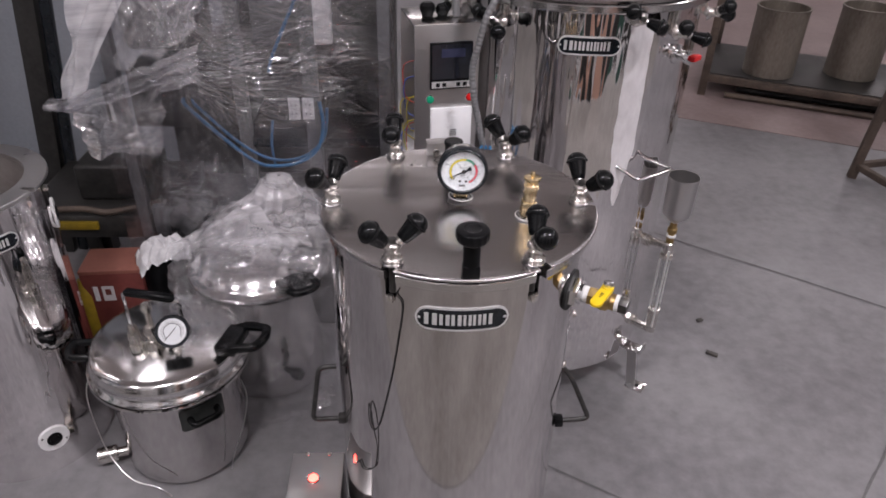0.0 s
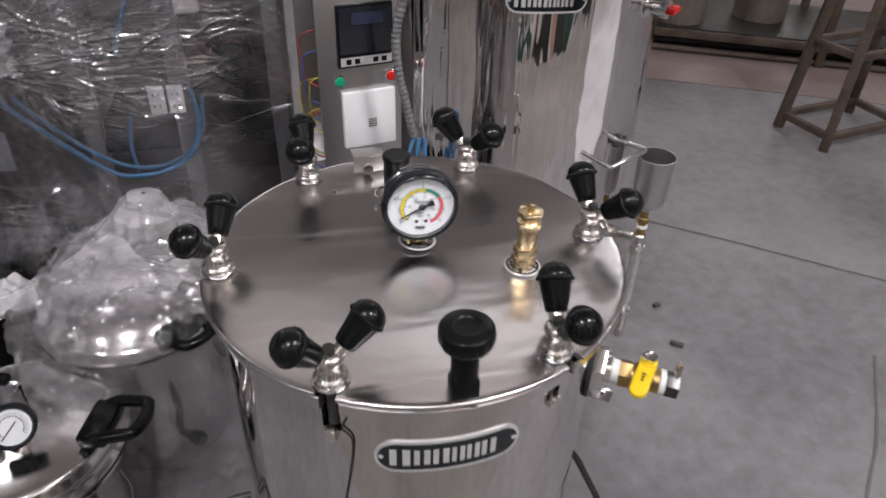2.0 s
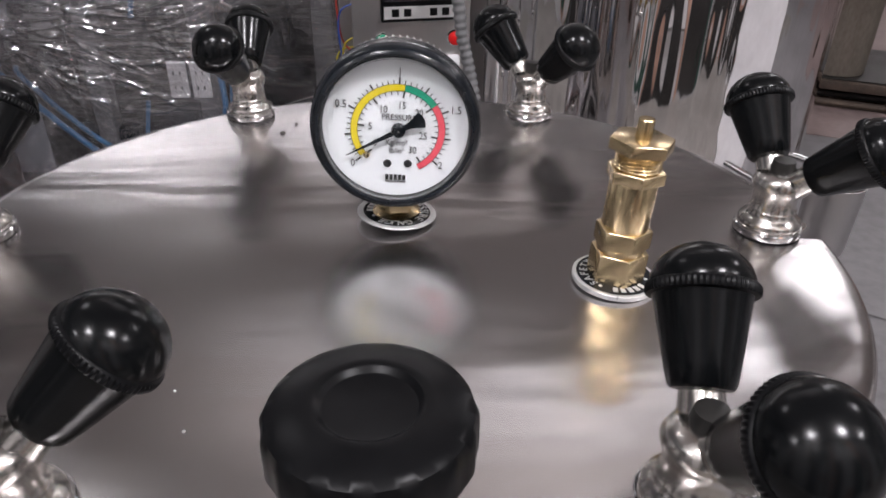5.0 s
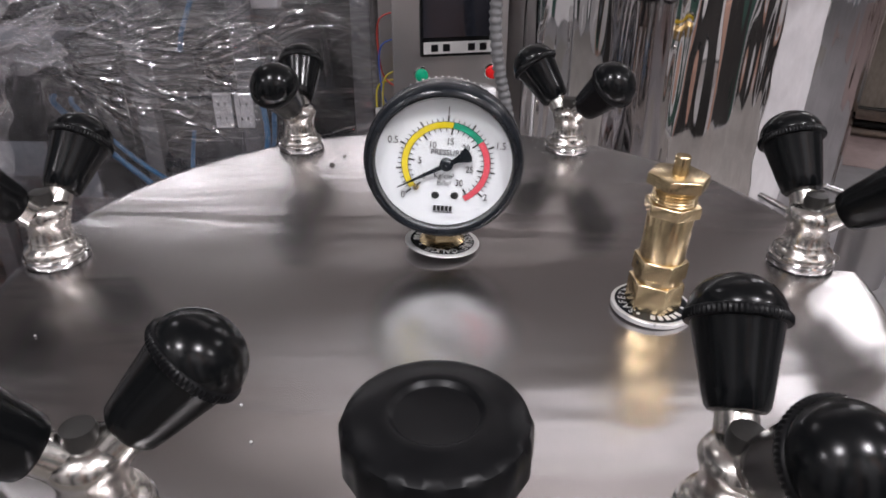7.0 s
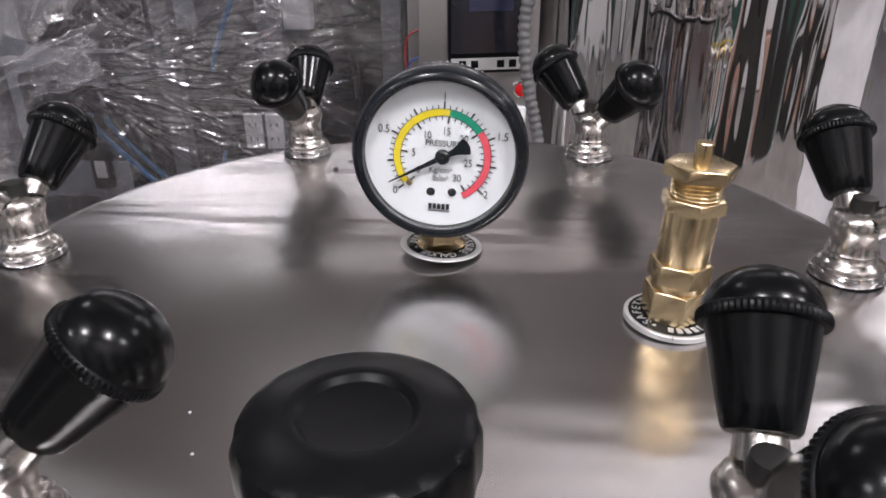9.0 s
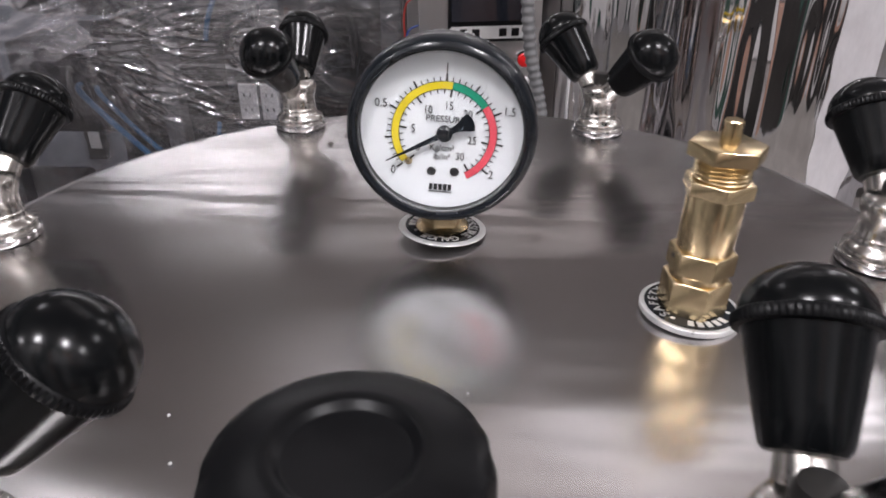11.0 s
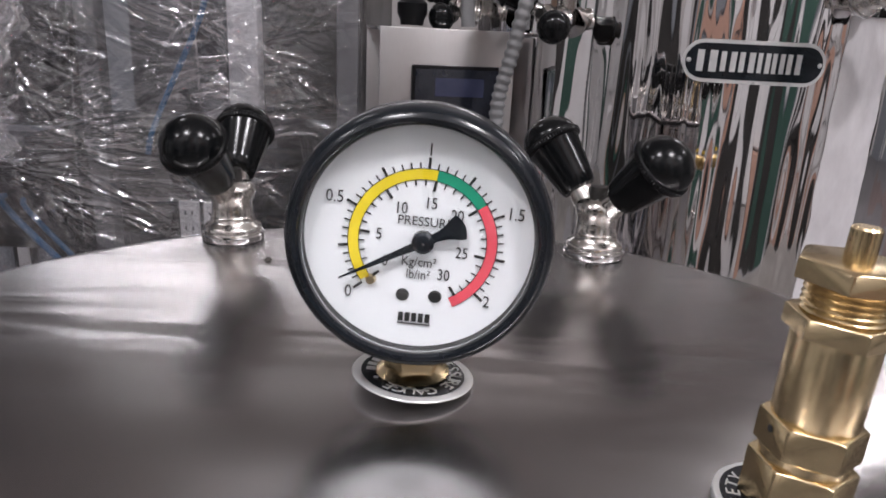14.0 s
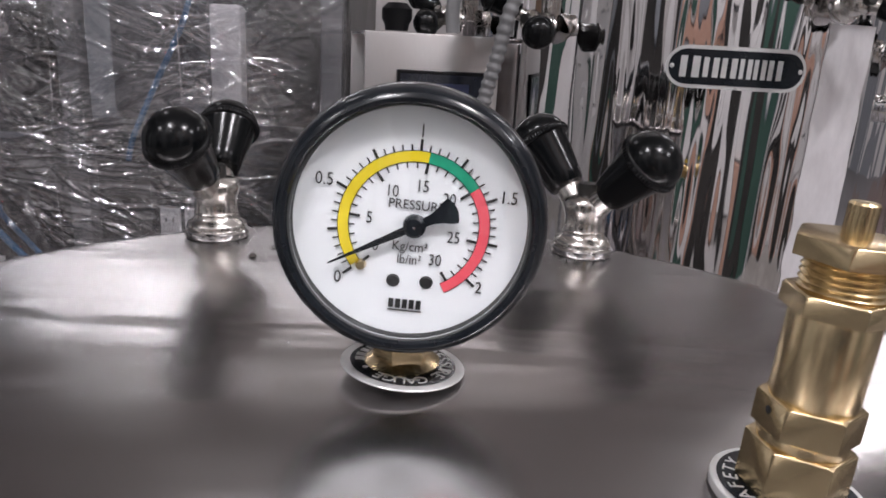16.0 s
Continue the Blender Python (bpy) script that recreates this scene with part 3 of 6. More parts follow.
def maker_plate(owner, radius, az, z0, width):
    """Curved black maker's plate with a raised silver border and plain raised marks for its lettering."""
    h = width * 0.3
    plate = part("name_plate", bend(prism(stadium(width, h), 0.0, 0.0012), radius, az, z0), PLATE_SILVER, owner, "black and silver oval maker's plate")
    part("plate_field", bend(prism(stadium(width * 0.955, h * 0.82), 0.0012, 0.0015), radius, az, z0), BLACK_PAINT, plate)
    marks = [(-0.33, 0.135, 0.5), (-0.185, 0.105, 0.46), (-0.06, 0.105, 0.46), (0.055, 0.085, 0.46), (0.155, 0.085, 0.46), (0.265, 0.1, 0.46)]
    for cx, w, hh in marks:
        for lo, hi in ((-0.5, -0.16), (0.12, 0.5)):
            x0, x1, y1 = width * (cx + lo * w), width * (cx + hi * w), h * hh / 2
            part("raised_mark", bend(prism([(x0, -y1), (x1, -y1), (x1, y1), (x0, y1)], 0.0015, 0.002), radius, az, z0), PLATE_SILVER, plate)
    for s in (-1, 1):
        r = moved(rev([(0.0, 0.0024), (0.0018, 0.002), (0.0024, 0.0012)], 12), Matrix.Translation((s * width * 0.455, 0, 0)))
        part("rivet", bend(r, radius, az, z0), PLATE_SILVER, plate)
    return plate


def notched(profile, notch_angles, half, notch_r, n=720, top_z=None, low_z=None):
    """Turned part whose edge is cut by slots at some angles, between two heights."""
    bm = bmesh.new()
    rings = []
    for r, z in profile:
        ring = []
        for k in range(n):
            a = 360.0 * k / n
            near = min(abs((a - b + 180) % 360 - 180) for b in notch_angles)
            rr = min(r, notch_r) if near < half and (low_z is None or z >= low_z) else r
            ring.append(bm.verts.new((rr * math.cos(math.radians(a)), rr * math.sin(math.radians(a)), z)))
        rings.append(ring)
    for a, b in zip(rings, rings[1:]):
        for k in range(n):
            bm.faces.new((a[k], a[(k + 1) % n], b[(k + 1) % n], b[k]))
    return bm


# ---- the main autoclave ----
H = 0.87
BOLT_R = 0.176
BOLTS = [0, 60, 120, 180, 240, 300]
main = thing("vertical_autoclave", 0, 0, 0, "upright stainless autoclave with bolted lid, standing on the concrete floor", "autoclave")
body_prof = [(0.17, 0.0), (0.179, 0.0), (0.1805, 0.003), (0.1805, 0.03), (0.1815, 0.031), (0.1815, 0.25), (0.1815, 0.5), (0.1815, 0.7), (0.1815, 0.8225),
             (0.1815, 0.823), (0.1815, 0.848), (0.150, 0.848)]
part("body", notched(body_prof, BOLTS, 2.2, 0.1685, 720, low_z=0.8228), BODY_STEEL, main, "satin stainless cylinder with soft reflections", 30)
part("flange_ring", moved(notched([(0.150, 0.8485), (0.1885, 0.8485), (0.1895, 0.8495), (0.1895, 0.8605), (0.1885, 0.8615), (0.150, 0.8615)], BOLTS, 2.2, 0.1685), Matrix.Translation((0.0028, 0, 0))), RIM_STEEL, main, "", 30)
part("gasket", notched([(0.150, 0.8617), (0.1855, 0.8617), (0.1855, 0.866), (0.150, 0.866)], BOLTS, 2.4, 0.167), RUBBER, main, "thin black lid gasket")


SHIFT = Matrix.Translation((0.0035, -0.001, 0)) @ Matrix.Diagonal((1.016, 0.996, 1, 1))


def lid_mesh():
    radii = [0.001, 0.02, 0.04, 0.06, 0.08, 0.1, 0.12, 0.14, 0.155, 0.168, 0.178, 0.187, 0.1905]
    n = 720
    bm = bmesh.new()
    rings = []

    def top(x, y, r):
        return H + 0.0004 + 0.0012 * (1 - (r / 0.193) ** 2) + 0.0007 * noise.noise(Vector((x * 9, y * 9, 0.3))) * (1 - (r / 0.193) ** 4)
    spec = [(r, None) for r in radii] + [(0.1914, H + 0.0001), (0.1922, H - 0.0004), (0.1928, H - 0.0012), (0.193, H - 0.002), (0.1928, H - 0.003), (0.1922, H - 0.0037), (0.1914, H - 0.004), (0.001, H - 0.004)]
    for r, z in spec:
        ring = []
        for k in range(n):
            a = math.radians(360.0 * k / n)
            near = min(abs((360.0 * k / n - b + 180) % 360 - 180) for b in BOLTS)
            rr = min(r, 0.170) if near < 2.3 else r
            x, y = rr * math.cos(a), rr * math.sin(a)
            ring.append(bm.verts.new((x, y, top(x, y, rr) if z is None else z)))
        rings.append(ring)
    for a, b in zip(rings, rings[1:]):
        for k in range(n):
            bm.faces.new((a[k], a[(k + 1) % n], b[(k + 1) % n], b[k]))
    bm.faces.new(rings[0])
    return moved(bm, SHIFT)


part("lid", lid_mesh(), LID_STEEL, main, "brushed stainless disc lid with six slots in its edge", 40)

for a in BOLTS:
    c = math.radians(a)
    liner = block(0.006, 0.0125, 0.041, 0, (0.1715, 0, 0.8435))
    part("slot_liner", moved(liner, pose(0, 0, 0, 0, 0, a)), BLACK_PAINT, main, "black slot for the swing bolt")
    rod = tube([(0.176, 0, 0.826), (0.176, 0, 0.872)], 0.0048, 10)
    part("swing_bolt", moved(rod, pose(0, 0, 0, 0, 0, a)), DARK_METAL, main)
    lug = block(0.008, 0.011, 0.012, 0.0025, (0.1835, 0, 0.8195))
    part("bolt_lug", moved(lug, pose(0, 0, 0, 0, 0, a)), NICKEL, main, "bright cast bolt lug")

# bolt angle: heading and tilt of the two knobs
NUT_KNOBS = {180: ((75, 48), (234, 43)), 120: ((93, 48), (258, 45)), 60: ((138, 43), (312, 46)), 0: ((96, 43), (318, 50)), 240: ((21, 48), (207, 43)), 300: ((81, 45), (282, 42))}
for a, heads in NUT_KNOBS.items():
    wing_nut("wing_nut", BOLT_R * math.cos(math.radians(a)), BOLT_R * math.sin(math.radians(a)), H + 0.0012, 0,
             "bright nickel wing nut with two black knobs clamping the lid", "lid wing nuts", None, heads)


def lift_knob(x, y, z, az):
    """Black moulded lid handle: rounded stem with a wide scalloped cap."""
    handle = part("lift_handle", bmesh_from_stem(), BLACK_PLASTIC, main, "black moulded lid handle with a round dished cap")
    handle.matrix_basis = pose(x, y, z, 0, 0, az)
    cap = rev([(0.0, 0.0612), (0.0082, 0.0612), (0.0087, 0.0614), (0.0094, 0.0624), (0.0102, 0.0627), (0.0115, 0.0625), (0.0165, 0.0617), (0.0184, 0.0606), (0.0191, 0.0588),
               (0.0192, 0.056), (0.0192, 0.0515), (0.0176, 0.047), (0.0145, 0.0445), (0.0, 0.0445)], 96)
    cap.transform(Matrix.Diagonal((1.06, 1.06, 1, 1)))
    for v in cap.verts:
        r = math.hypot(v.co.x, v.co.y)
        if r > 0.0165 and v.co.z < 0.0606:
            k = 1 + 0.012 * math.cos(16 * math.atan2(v.co.y, v.co.x))
            v.co.x, v.co.y = v.co.x * k, v.co.y * k
    part("cap", cap, BLACK_PLASTIC, handle)
    return handle


def bmesh_from_stem():
    stem = prism([(0.0105 * math.cos(a) * 1.0, 0.0085 * math.sin(a)) for a in [2 * math.pi * k / 32 for k in range(32)]], 0.0, 0.046, 0.0)
    foot = block(0.022, 0.017, 0.03, 0.003, (0, 0, -0.002))
    return merge(stem, foot)


lift_knob(0.007, -0.1805, H + 0.0032, 0)
maker_plate(main, 0.1817, -90.3, 0.802, 0.121)

# carrying handles
hl = bent([(-0.1815, -0.045, 0.605), (-0.209, -0.048, 0.605), (-0.226, -0.05, 0.494), (-0.1815, -0.046, 0.492)], 0.012)
part("carrying_handle", tube(hl, 0.0042), ROD_PAINT, main, "dark bent-rod carrying handle")
hr = bent([(0.1815, -0.02, 0.578), (0.199, -0.03, 0.556), (0.229, -0.05, 0.492), (0.224, -0.052, 0.488), (0.178, -0.052, 0.485)], 0.006)
part("carrying_handle", tube(hr, 0.0042), ROD_PAINT, main, "dark bent-rod carrying handle")
part("handle_lug", block(0.014, 0.016, 0.018, 0.003, (0.18, -0.052, 0.485)), BLACK_PLASTIC, main)
part("handle_lug", block(0.012, 0.014, 0.016, 0.003, (-0.179, -0.046, 0.492)), DARK_METAL, main)
for x, y, z in ((0.1865, -0.046, 0.765), (0.186, -0.04, 0.70), (0.184, -0.03, 0.59)):
    part("rivet_head", moved(rev([(0.0, 0.007), (0.004, 0.0065), (0.006, 0.004), (0.0065, 0.0)], 14), Matrix.Translation((x - 0.006, y, z)) @ pose(0, 0, 0, 0, 90, -15)), NICKEL, main)

# drain cock on the side
vm = pose(0, 0, 0.782, 0, 0, -30) @ Matrix.Translation((0.179, 0, 0)) @ pose(0, 0, 0, 0, 90, 0)
cock = part("drain_cock", moved(rev([(0.0, 0.0), (0.029, 0.0), (0.03, 0.001), (0.03, 0.0042), (0.029, 0.005), (0.0, 0.005)], 40), vm), RUBBER, main, "ball valve with black gasket, brass body and yellow lever")
part("lock_nut", moved(prism(ngon(6, 0.0225), 0.005, 0.016, 0.0015), vm), CHROME, cock, "chromed hexagon lock nut")
part("collar", moved(rev([(0.0, 0.016), (0.0165, 0.016), (0.0165, 0.021), (0.0125, 0.022), (0.0, 0.022)], 28), vm), CHROME, cock)
part("thread_tape", moved(rev([(0.0105, 0.022), (0.0118, 0.0225), (0.0115, 0.029), (0.0105, 0.0295)], 24), vm), TAPE, cock, "white thread sealing tape")
part("valve_body", moved(merge(rev([(0.0, 0.029), (0.0115, 0.029), (0.0115, 0.042), (0.0145, 0.045), (0.0155, 0.050), (0.0145, 0.056), (0.0115, 0.059), (0.0115, 0.066), (0.0, 0.066)], 28),
                               prism(ngon(6, 0.0135), 0.029, 0.04, 0.001)), vm), OLD_BRASS, cock, "tarnished brass valve body")
part("thread_tape", moved(rev([(0.0095, 0.066), (0.0125, 0.0665), (0.012, 0.0715), (0.0095, 0.072)], 24), vm), TAPE, cock, "white thread sealing tape")
part("plug", moved(prism(ngon(6, 0.0125), 0.072, 0.084, 0.0012), vm), DARK_PLUG, cock, "dull steel hexagon end plug")
lm = pose(0, 0, 0.782, 0, 0, -30) @ Matrix.Translation((0.179 + 0.053, 0, 0))
part("lever_nut", moved(merge(prism(ngon(12, 0.0075), 0.012, 0.0185), prism(ngon(6, 0.007), 0.0235, 0.03, 0.001)), lm), CHROME, cock)
lever = merge(prism(stadium(0.049, 0.0162, 8), 0.0, 0.0045, 0.0012), moved(prism(ngon(20, 0.0078), -0.001, 0.0055), Matrix.Translation((-0.0175, 0, 0))))
lever_m = lm @ pose(0, 0, 0.0185, 0, 0, -99.7) @ pose(0, 0, 0, 0, 8, 0)
part("lever", moved(lever, lever_m @ Matrix.Translation((0.0175, 0, 0))), YELLOW_GRIP, cock, "yellow sleeved valve lever")
for k in range(3):
    part("lever_mark", moved(block(0.0022, 0.0042 - 0.0008 * k, 0.0002, 0, ((0.0165 + 0.0036 * k), 0, 0.0046)), lever_m), DARK_PLUG, cock)
part("plug_pin", moved(rev([(0.0, 0.0), (0.0032, 0.0), (0.0032, 0.017), (0.0026, 0.018), (0.0, 0.018)], 14), lm @ Matrix.Translation((0.027, 0.0, 0.009))), NICKEL, cock)


# heater box with a lit lamp on its top
heater = part("switch_box", block(0.096, 0.15, 0.225, 0.0025, (-0.236, -0.045, 0.2125)), SHEET_STEEL, main, "small stainless switch box with a lit red lamp")
lampm = Matrix.Translation((-0.24, -0.031, 0.325))
part("lamp_bezel", moved(rev([(0.011, 0.0), (0.0115, 0.002), (0.0095, 0.003), (0.009, 0.003)], 24), lampm), CHROME, heater)
part("lamp_lens", moved(rev([(0.0, 0.0085), (0.005, 0.0078), (0.0082, 0.0055), (0.009, 0.002), (0.009, 0.0)], 24), lampm), RED_GLOW, heater, "glowing red lamp lens")
for x, y in ((-0.256, 0.025), (-0.216, 0.025)):
    part("screw", moved(rev([(0.0, 0.0028), (0.004, 0.0022), (0.005, 0.0)], 12), Matrix.Translation((x, y, 0.325))), NICKEL, heater)


def on_body(az, z, r=0.1832):
    return (r * math.cos(math.radians(az)), r * math.sin(math.radians(az)), z)


w = rounded([on_body(-116, 0.838), on_body(-117, 0.828), on_body(-114.5, 0.813), on_body(-117, 0.75), on_body(-121, 0.674), on_body(-127, 0.59), on_body(-131, 0.561),
             on_body(-134, 0.575), on_body(-133.4, 0.612, 0.1845), on_body(-131.5, 0.60, 0.186), on_body(-130.2, 0.565, 0.186), on_body(-129.6, 0.53), on_body(-131, 0.485),
             on_body(-136, 0.462), on_body(-141, 0.452), on_body(-143.5, 0.462), on_body(-146, 0.45)], 5)
part("lead_wire", tube(w, 0.0009, 6), WIRE_BLACK, main, "thin black looped lead wire")

# ---- pressure gauge on the lid ----
gauge = thing("pressure_gauge", 0.0065, 0.0125, H + 0.0012, "round black pressure gauge with a white dial on the lid centre", "pressure gauge")
GM = Matrix.Translation((0.0021, -0.0135, 0.0486)) @ pose(0, 0, 0, 0, 0, -1) @ pose(0, 0, 0, 90, 0, 0) @ pose(0, 0, 0, 0, 0, -3.2) @ Matrix.Scale(0.978, 4)
MM = 0.001


RAISED = ("needle", "hub", "hub_pin", "dial_rivet", "maker_mark")
SHELL = ("case", "bezel", "bezel_lip", "knurled_ring", "dial", "lens", "case_mark")


def gpart(name, bm, material, owner, label=""):
    """A gauge part; the printed scale sits a little off the centre of its case."""
    place = Matrix.Translation((-0.0012, 0, 0)) if name in SHELL else Matrix() if name in RAISED else Matrix.Translation((-0.0002, -0.0004, 0)) @ Matrix.Diagonal((0.968, 0.968, 1, 1))
    return part(name, moved(bm, GM @ place), material, owner, label)


case = gpart("case", rev([(0.0, -0.027), (0.02, -0.027), (0.03, -0.025), (0.0335, -0.021), (0.0342, -0.017), (0.0342, -0.004), (0.0338, -0.002)], 72), BLACK_PAINT, gauge, "glossy black gauge case")
gpart("bezel", rev([(0.0340, -0.0105), (0.0353, -0.0102), (0.0361, -0.009), (0.0364, -0.006), (0.0364, -0.001), (0.0360, 0.0014), (0.0353, 0.0033), (0.0342, 0.0047), (0.0331, 0.0052), (0.0321, 0.0049), (0.0315, 0.004)], 96), BLACK_PAINT, gauge, "rounded black bezel ring")
gpart("bezel_lip", rev([(0.0315, 0.004), (0.0310, 0.0028), (0.0308, 0.0005), (0.0308, -0.001)], 96), RUBBER, gauge, "matt black inner lip")
tick = rev([(0.0343, -0.0155), (0.0349, -0.015), (0.0349, -0.011), (0.0343, -0.0105)], 120)
for v in tick.verts:
    k = 0.992 if int(round(math.atan2(v.co.y, v.co.x) / (2 * math.pi) * 120)) % 2 else 1.004
    v.co.x, v.co.y = v.co.x * k, v.co.y * k
gpart("knurled_ring", tick, CHROME, gauge, "bright knurled ring behind the bezel")
dial = gpart("dial", rev([(0.0, 0.0), (0.0308, 0.0), (0.0308, -0.001)], 96), DIAL_WHITE, gauge, "white dial with coloured arcs and black figures")


def deg_of(kg):
    return 220.0 - 130.0 * kg


def arc(r0, r1, a0, a1, z, steps=40):
    bm = bmesh.new()
    rows = []
    for k in range(steps + 1):
        a = math.radians(a0 + (a1 - a0) * k / steps)
        rows.append((bm.verts.new((r0 * math.cos(a), r0 * math.sin(a), z)), bm.verts.new((r1 * math.cos(a), r1 * math.sin(a), z))))
    for a, b in zip(rows, rows[1:]):
        bm.faces.new((a[0], a[1], b[1], b[0]))
    return bm


gpart("yellow_arc", arc(0.0178, 0.0206, 218, deg_of(1.055), 0.00022), YELLOW_INK, dial, "yellow arc")
gpart("green_arc", arc(0.0178, 0.0206, deg_of(1.055), deg_of(1.406), 0.00022), GREEN_INK, dial, "green arc")
gpart("red_arc", arc(0.0178, 0.0206, deg_of(1.406), -60.5, 0.00022), RED_INK, dial, "red arc")
gpart("arc_outline", merge(arc(0.0206, 0.0208, 219, -60.5, 0.0002, 90), arc(0.0176, 0.0178, 219, -60.5, 0.0002, 90)), INK, dial)


def stroke(a, r0, r1, w):
    return moved(block(r1 - r0, w, 0.0001, 0, ((r0 + r1) / 2, 0, 0.00032)), pose(0, 0, 0, 0, 0, a))


for k in range(41):
    kg = k * 0.05
    major, half = k % 10 == 0, k % 5 == 0
    gpart("tick", stroke(deg_of(kg), 0.0207, 0.0238 if major else 0.0234 if half else 0.0224, 0.00075 if half else 0.00042), INK, dial)
for k in range(31):
    major = k % 5 == 0
    gpart("tick", stroke(deg_of(k * 0.0703), 0.0148 if major else 0.0161, 0.0178, 0.00075 if major else 0.00042), INK, dial)


def words(text, size, x, y, material=None, squeeze=0.85):
    bm = moved(lettering(text, size * MM, 0.00004), Matrix.Translation((x * MM, y * MM, 0.0003)) @ Matrix.Diagonal((squeeze, 1, 1, 1)))
    return gpart("figure", bm, material or INK, dial)


for label_text, kg, r in (("0", 0.0, 25.6), ("0.5", 0.485, 27.0), ("1", 1.0, 25.8), ("1.5", 1.515, 26.8), ("2", 1.99, 25.0)):
    a = math.radians(deg_of(kg))
    words(label_text, 4.9, r * math.cos(a), r * math.sin(a))
for label_text, psi, r in (("0", 0.8, 11.8), ("5", 5, 12.2), ("10", 10.3, 11.3), ("15", 15, 11.3), ("20", 19.3, 12.2), ("25", 25.2, 11.3), ("30", 29.9, 11.2)):
    a = math.radians(deg_of(psi * 0.0703))
    words(label_text, 4.6, r * math.cos(a), r * math.sin(a), squeeze=0.8)
words("PRESSURE", 3.7, 0.2, 5.9, squeeze=0.95)
words("Kg/cm²", 3.8, -0.5, -5.8, squeeze=0.9)
words("lb/in²", 3.8, -0.4, -9.5, squeeze=0.88)
for x, y in ((-4.3, -15.8), (4.6, -15.5)):
    gpart("dial_rivet", moved(rev([(0.0, 0.0006), (0.0015, 0.0005), (0.00185, 0.0)], 20), Matrix.Translation((x * MM, y * MM, 0))), INK, dial)
for k in range(5):
    gpart("maker_mark", block(0.00135, 0.0026, 0.0001, 0, ((-4.3 + 1.85 * k) * MM, -22.1 * MM, 0.0003)), INK, dial)
gpart("maker_mark", block(0.0092, 0.00035, 0.0001, 0, (-0.0005, -0.024, 0.0003)), INK, dial)
na = 209.3
pin = moved(rev([(0.0, 0.0016), (0.0012, 0.0014), (0.0016, 0.0)], 16), Matrix.Translation((0.0182 * math.cos(math.radians(222)), 0.0182 * math.sin(math.radians(222)), 0)))
gpart("stop_pin", pin, BRASS, dial)
tail = [(-0.0122 + 0.0012 * abs(k) / 4 * abs(k) / 4, 0.0009 * k) for k in range(-4, 5)]
outline = ([(0.025, 0.0002), (0.0, 0.0012), (-0.0035, 0.0012), (-0.0054, 0.0014), (-0.0075, 0.0021), (-0.0094, 0.0031)] + [(x, y) for x, y in reversed(tail)]
           + [(-0.0094, -0.0031), (-0.0075, -0.0021), (-0.0054, -0.0014), (-0.0035, -0.0012), (0.0, -0.0012), (0.025, -0.0002)])
gpart("needle", moved(prism(outline, 0.0016, 0.0020), pose(0, 0, 0, 0, 0, na)), BLACK_PAINT, gauge, "black dial needle with a flared tail")
gpart("hub", rev([(0.0004, 0.0032), (0.0022, 0.003), (0.003, 0.0022), (0.0031, 0.0004)], 28), BLACK_PAINT, gauge)
gpart("hub_pin", rev([(0.0, 0.0034), (0.0004, 0.0033), (0.0004, 0.0028)], 12), CHROME, gauge)
lens = gpart("lens", rev([(0.0, 0.0040), (0.0308, 0.0040), (0.0308, 0.0034), (0.0, 0.0034)], 72), GLASS, gauge, "clear gauge glass")
lens.visible_shadow = False
for k in range(13):
    a = 120 - 60 * k / 12
    gpart("case_mark", moved(block(0.0009, 0.0001, 0.002, 0, (0, 0.0343, -0.019)), pose(0, 0, 0, 0, 0, a - 90)), PLATE_SILVER, case)


def ring_plate(owner, name, r, thick, runs, label, z0=0.0, inner=0.55, outer=0.91, size=0.0046):
    """Turned flange with a black ring and silver letters round it; runs: text, first angle, step, tops outward."""
    base = part(name, rev([(0.0, z0), (r - 0.0002, z0), (r, z0 + 0.0002), (r, thick - 0.0002), (r - 0.0002, thick), (0.0, thick)], 64), PLATE_SILVER, owner, label)
    part("black_ring", rev([(r * inner, thick + 0.0002), (r * outer, thick + 0.0002)], 64), BLACK_PAINT, base)
    for text, first, step, outward in runs:
        for i, ch in enumerate(text):
            if ch == " ":
                continue
            if ch == "#":
                bm = block(0.0019, 0.0030, 0.0002)
            elif ch == "*":
                bm = rev([(0.0, 0.0001), (0.0008, 0.0001)], 12)
            else:
                bm = lettering(ch, size, 0.0001)
            a = first + step * i
            if not outward:
                bm = moved(bm, pose(0, 0, 0, 0, 0, 180))
            part("letter", moved(bm, pose(0, 0, thick + 0.0004, 0, 0, a - 90) @ Matrix.Translation((0, r * (inner + outer) / 2, 0))), PLATE_SILVER, base)
    return base


gauge_plate = ring_plate(gauge, "base_plate", 0.0182, 0.0036, [("PRESSURE GAUGE * ##### *", 62, -14.0, True)], "thin silver disc with black lettered ring", 0.003, 0.52, 0.85, 0.0054)
part("centre_hole", rev([(0.0, 0.0038), (0.0072, 0.0038)], 32), INK, gauge_plate)
gauge_plate.matrix_basis = pose(0, 0, -0.0002, -1.5, 4, 0)
part("neck", rev([(0.0078, -0.0005), (0.0078, 0.0048)], 24), DARK_METAL, gauge)
part("stem_nut", moved(prism(ngon(6, 0.0085), 0.0036, 0.0115, 0.0008), pose(0, 0, 0, 0, 0, 12)), BRASS, gauge, "brass hexagon stem")
part("stem", rev([(0.0105, 0.0038), (0.011, 0.0046), (0.0095, 0.0055), (0.007, 0.0065), (0.0062, 0.0115), (0.0062, 0.02)], 28), BRASS, gauge)

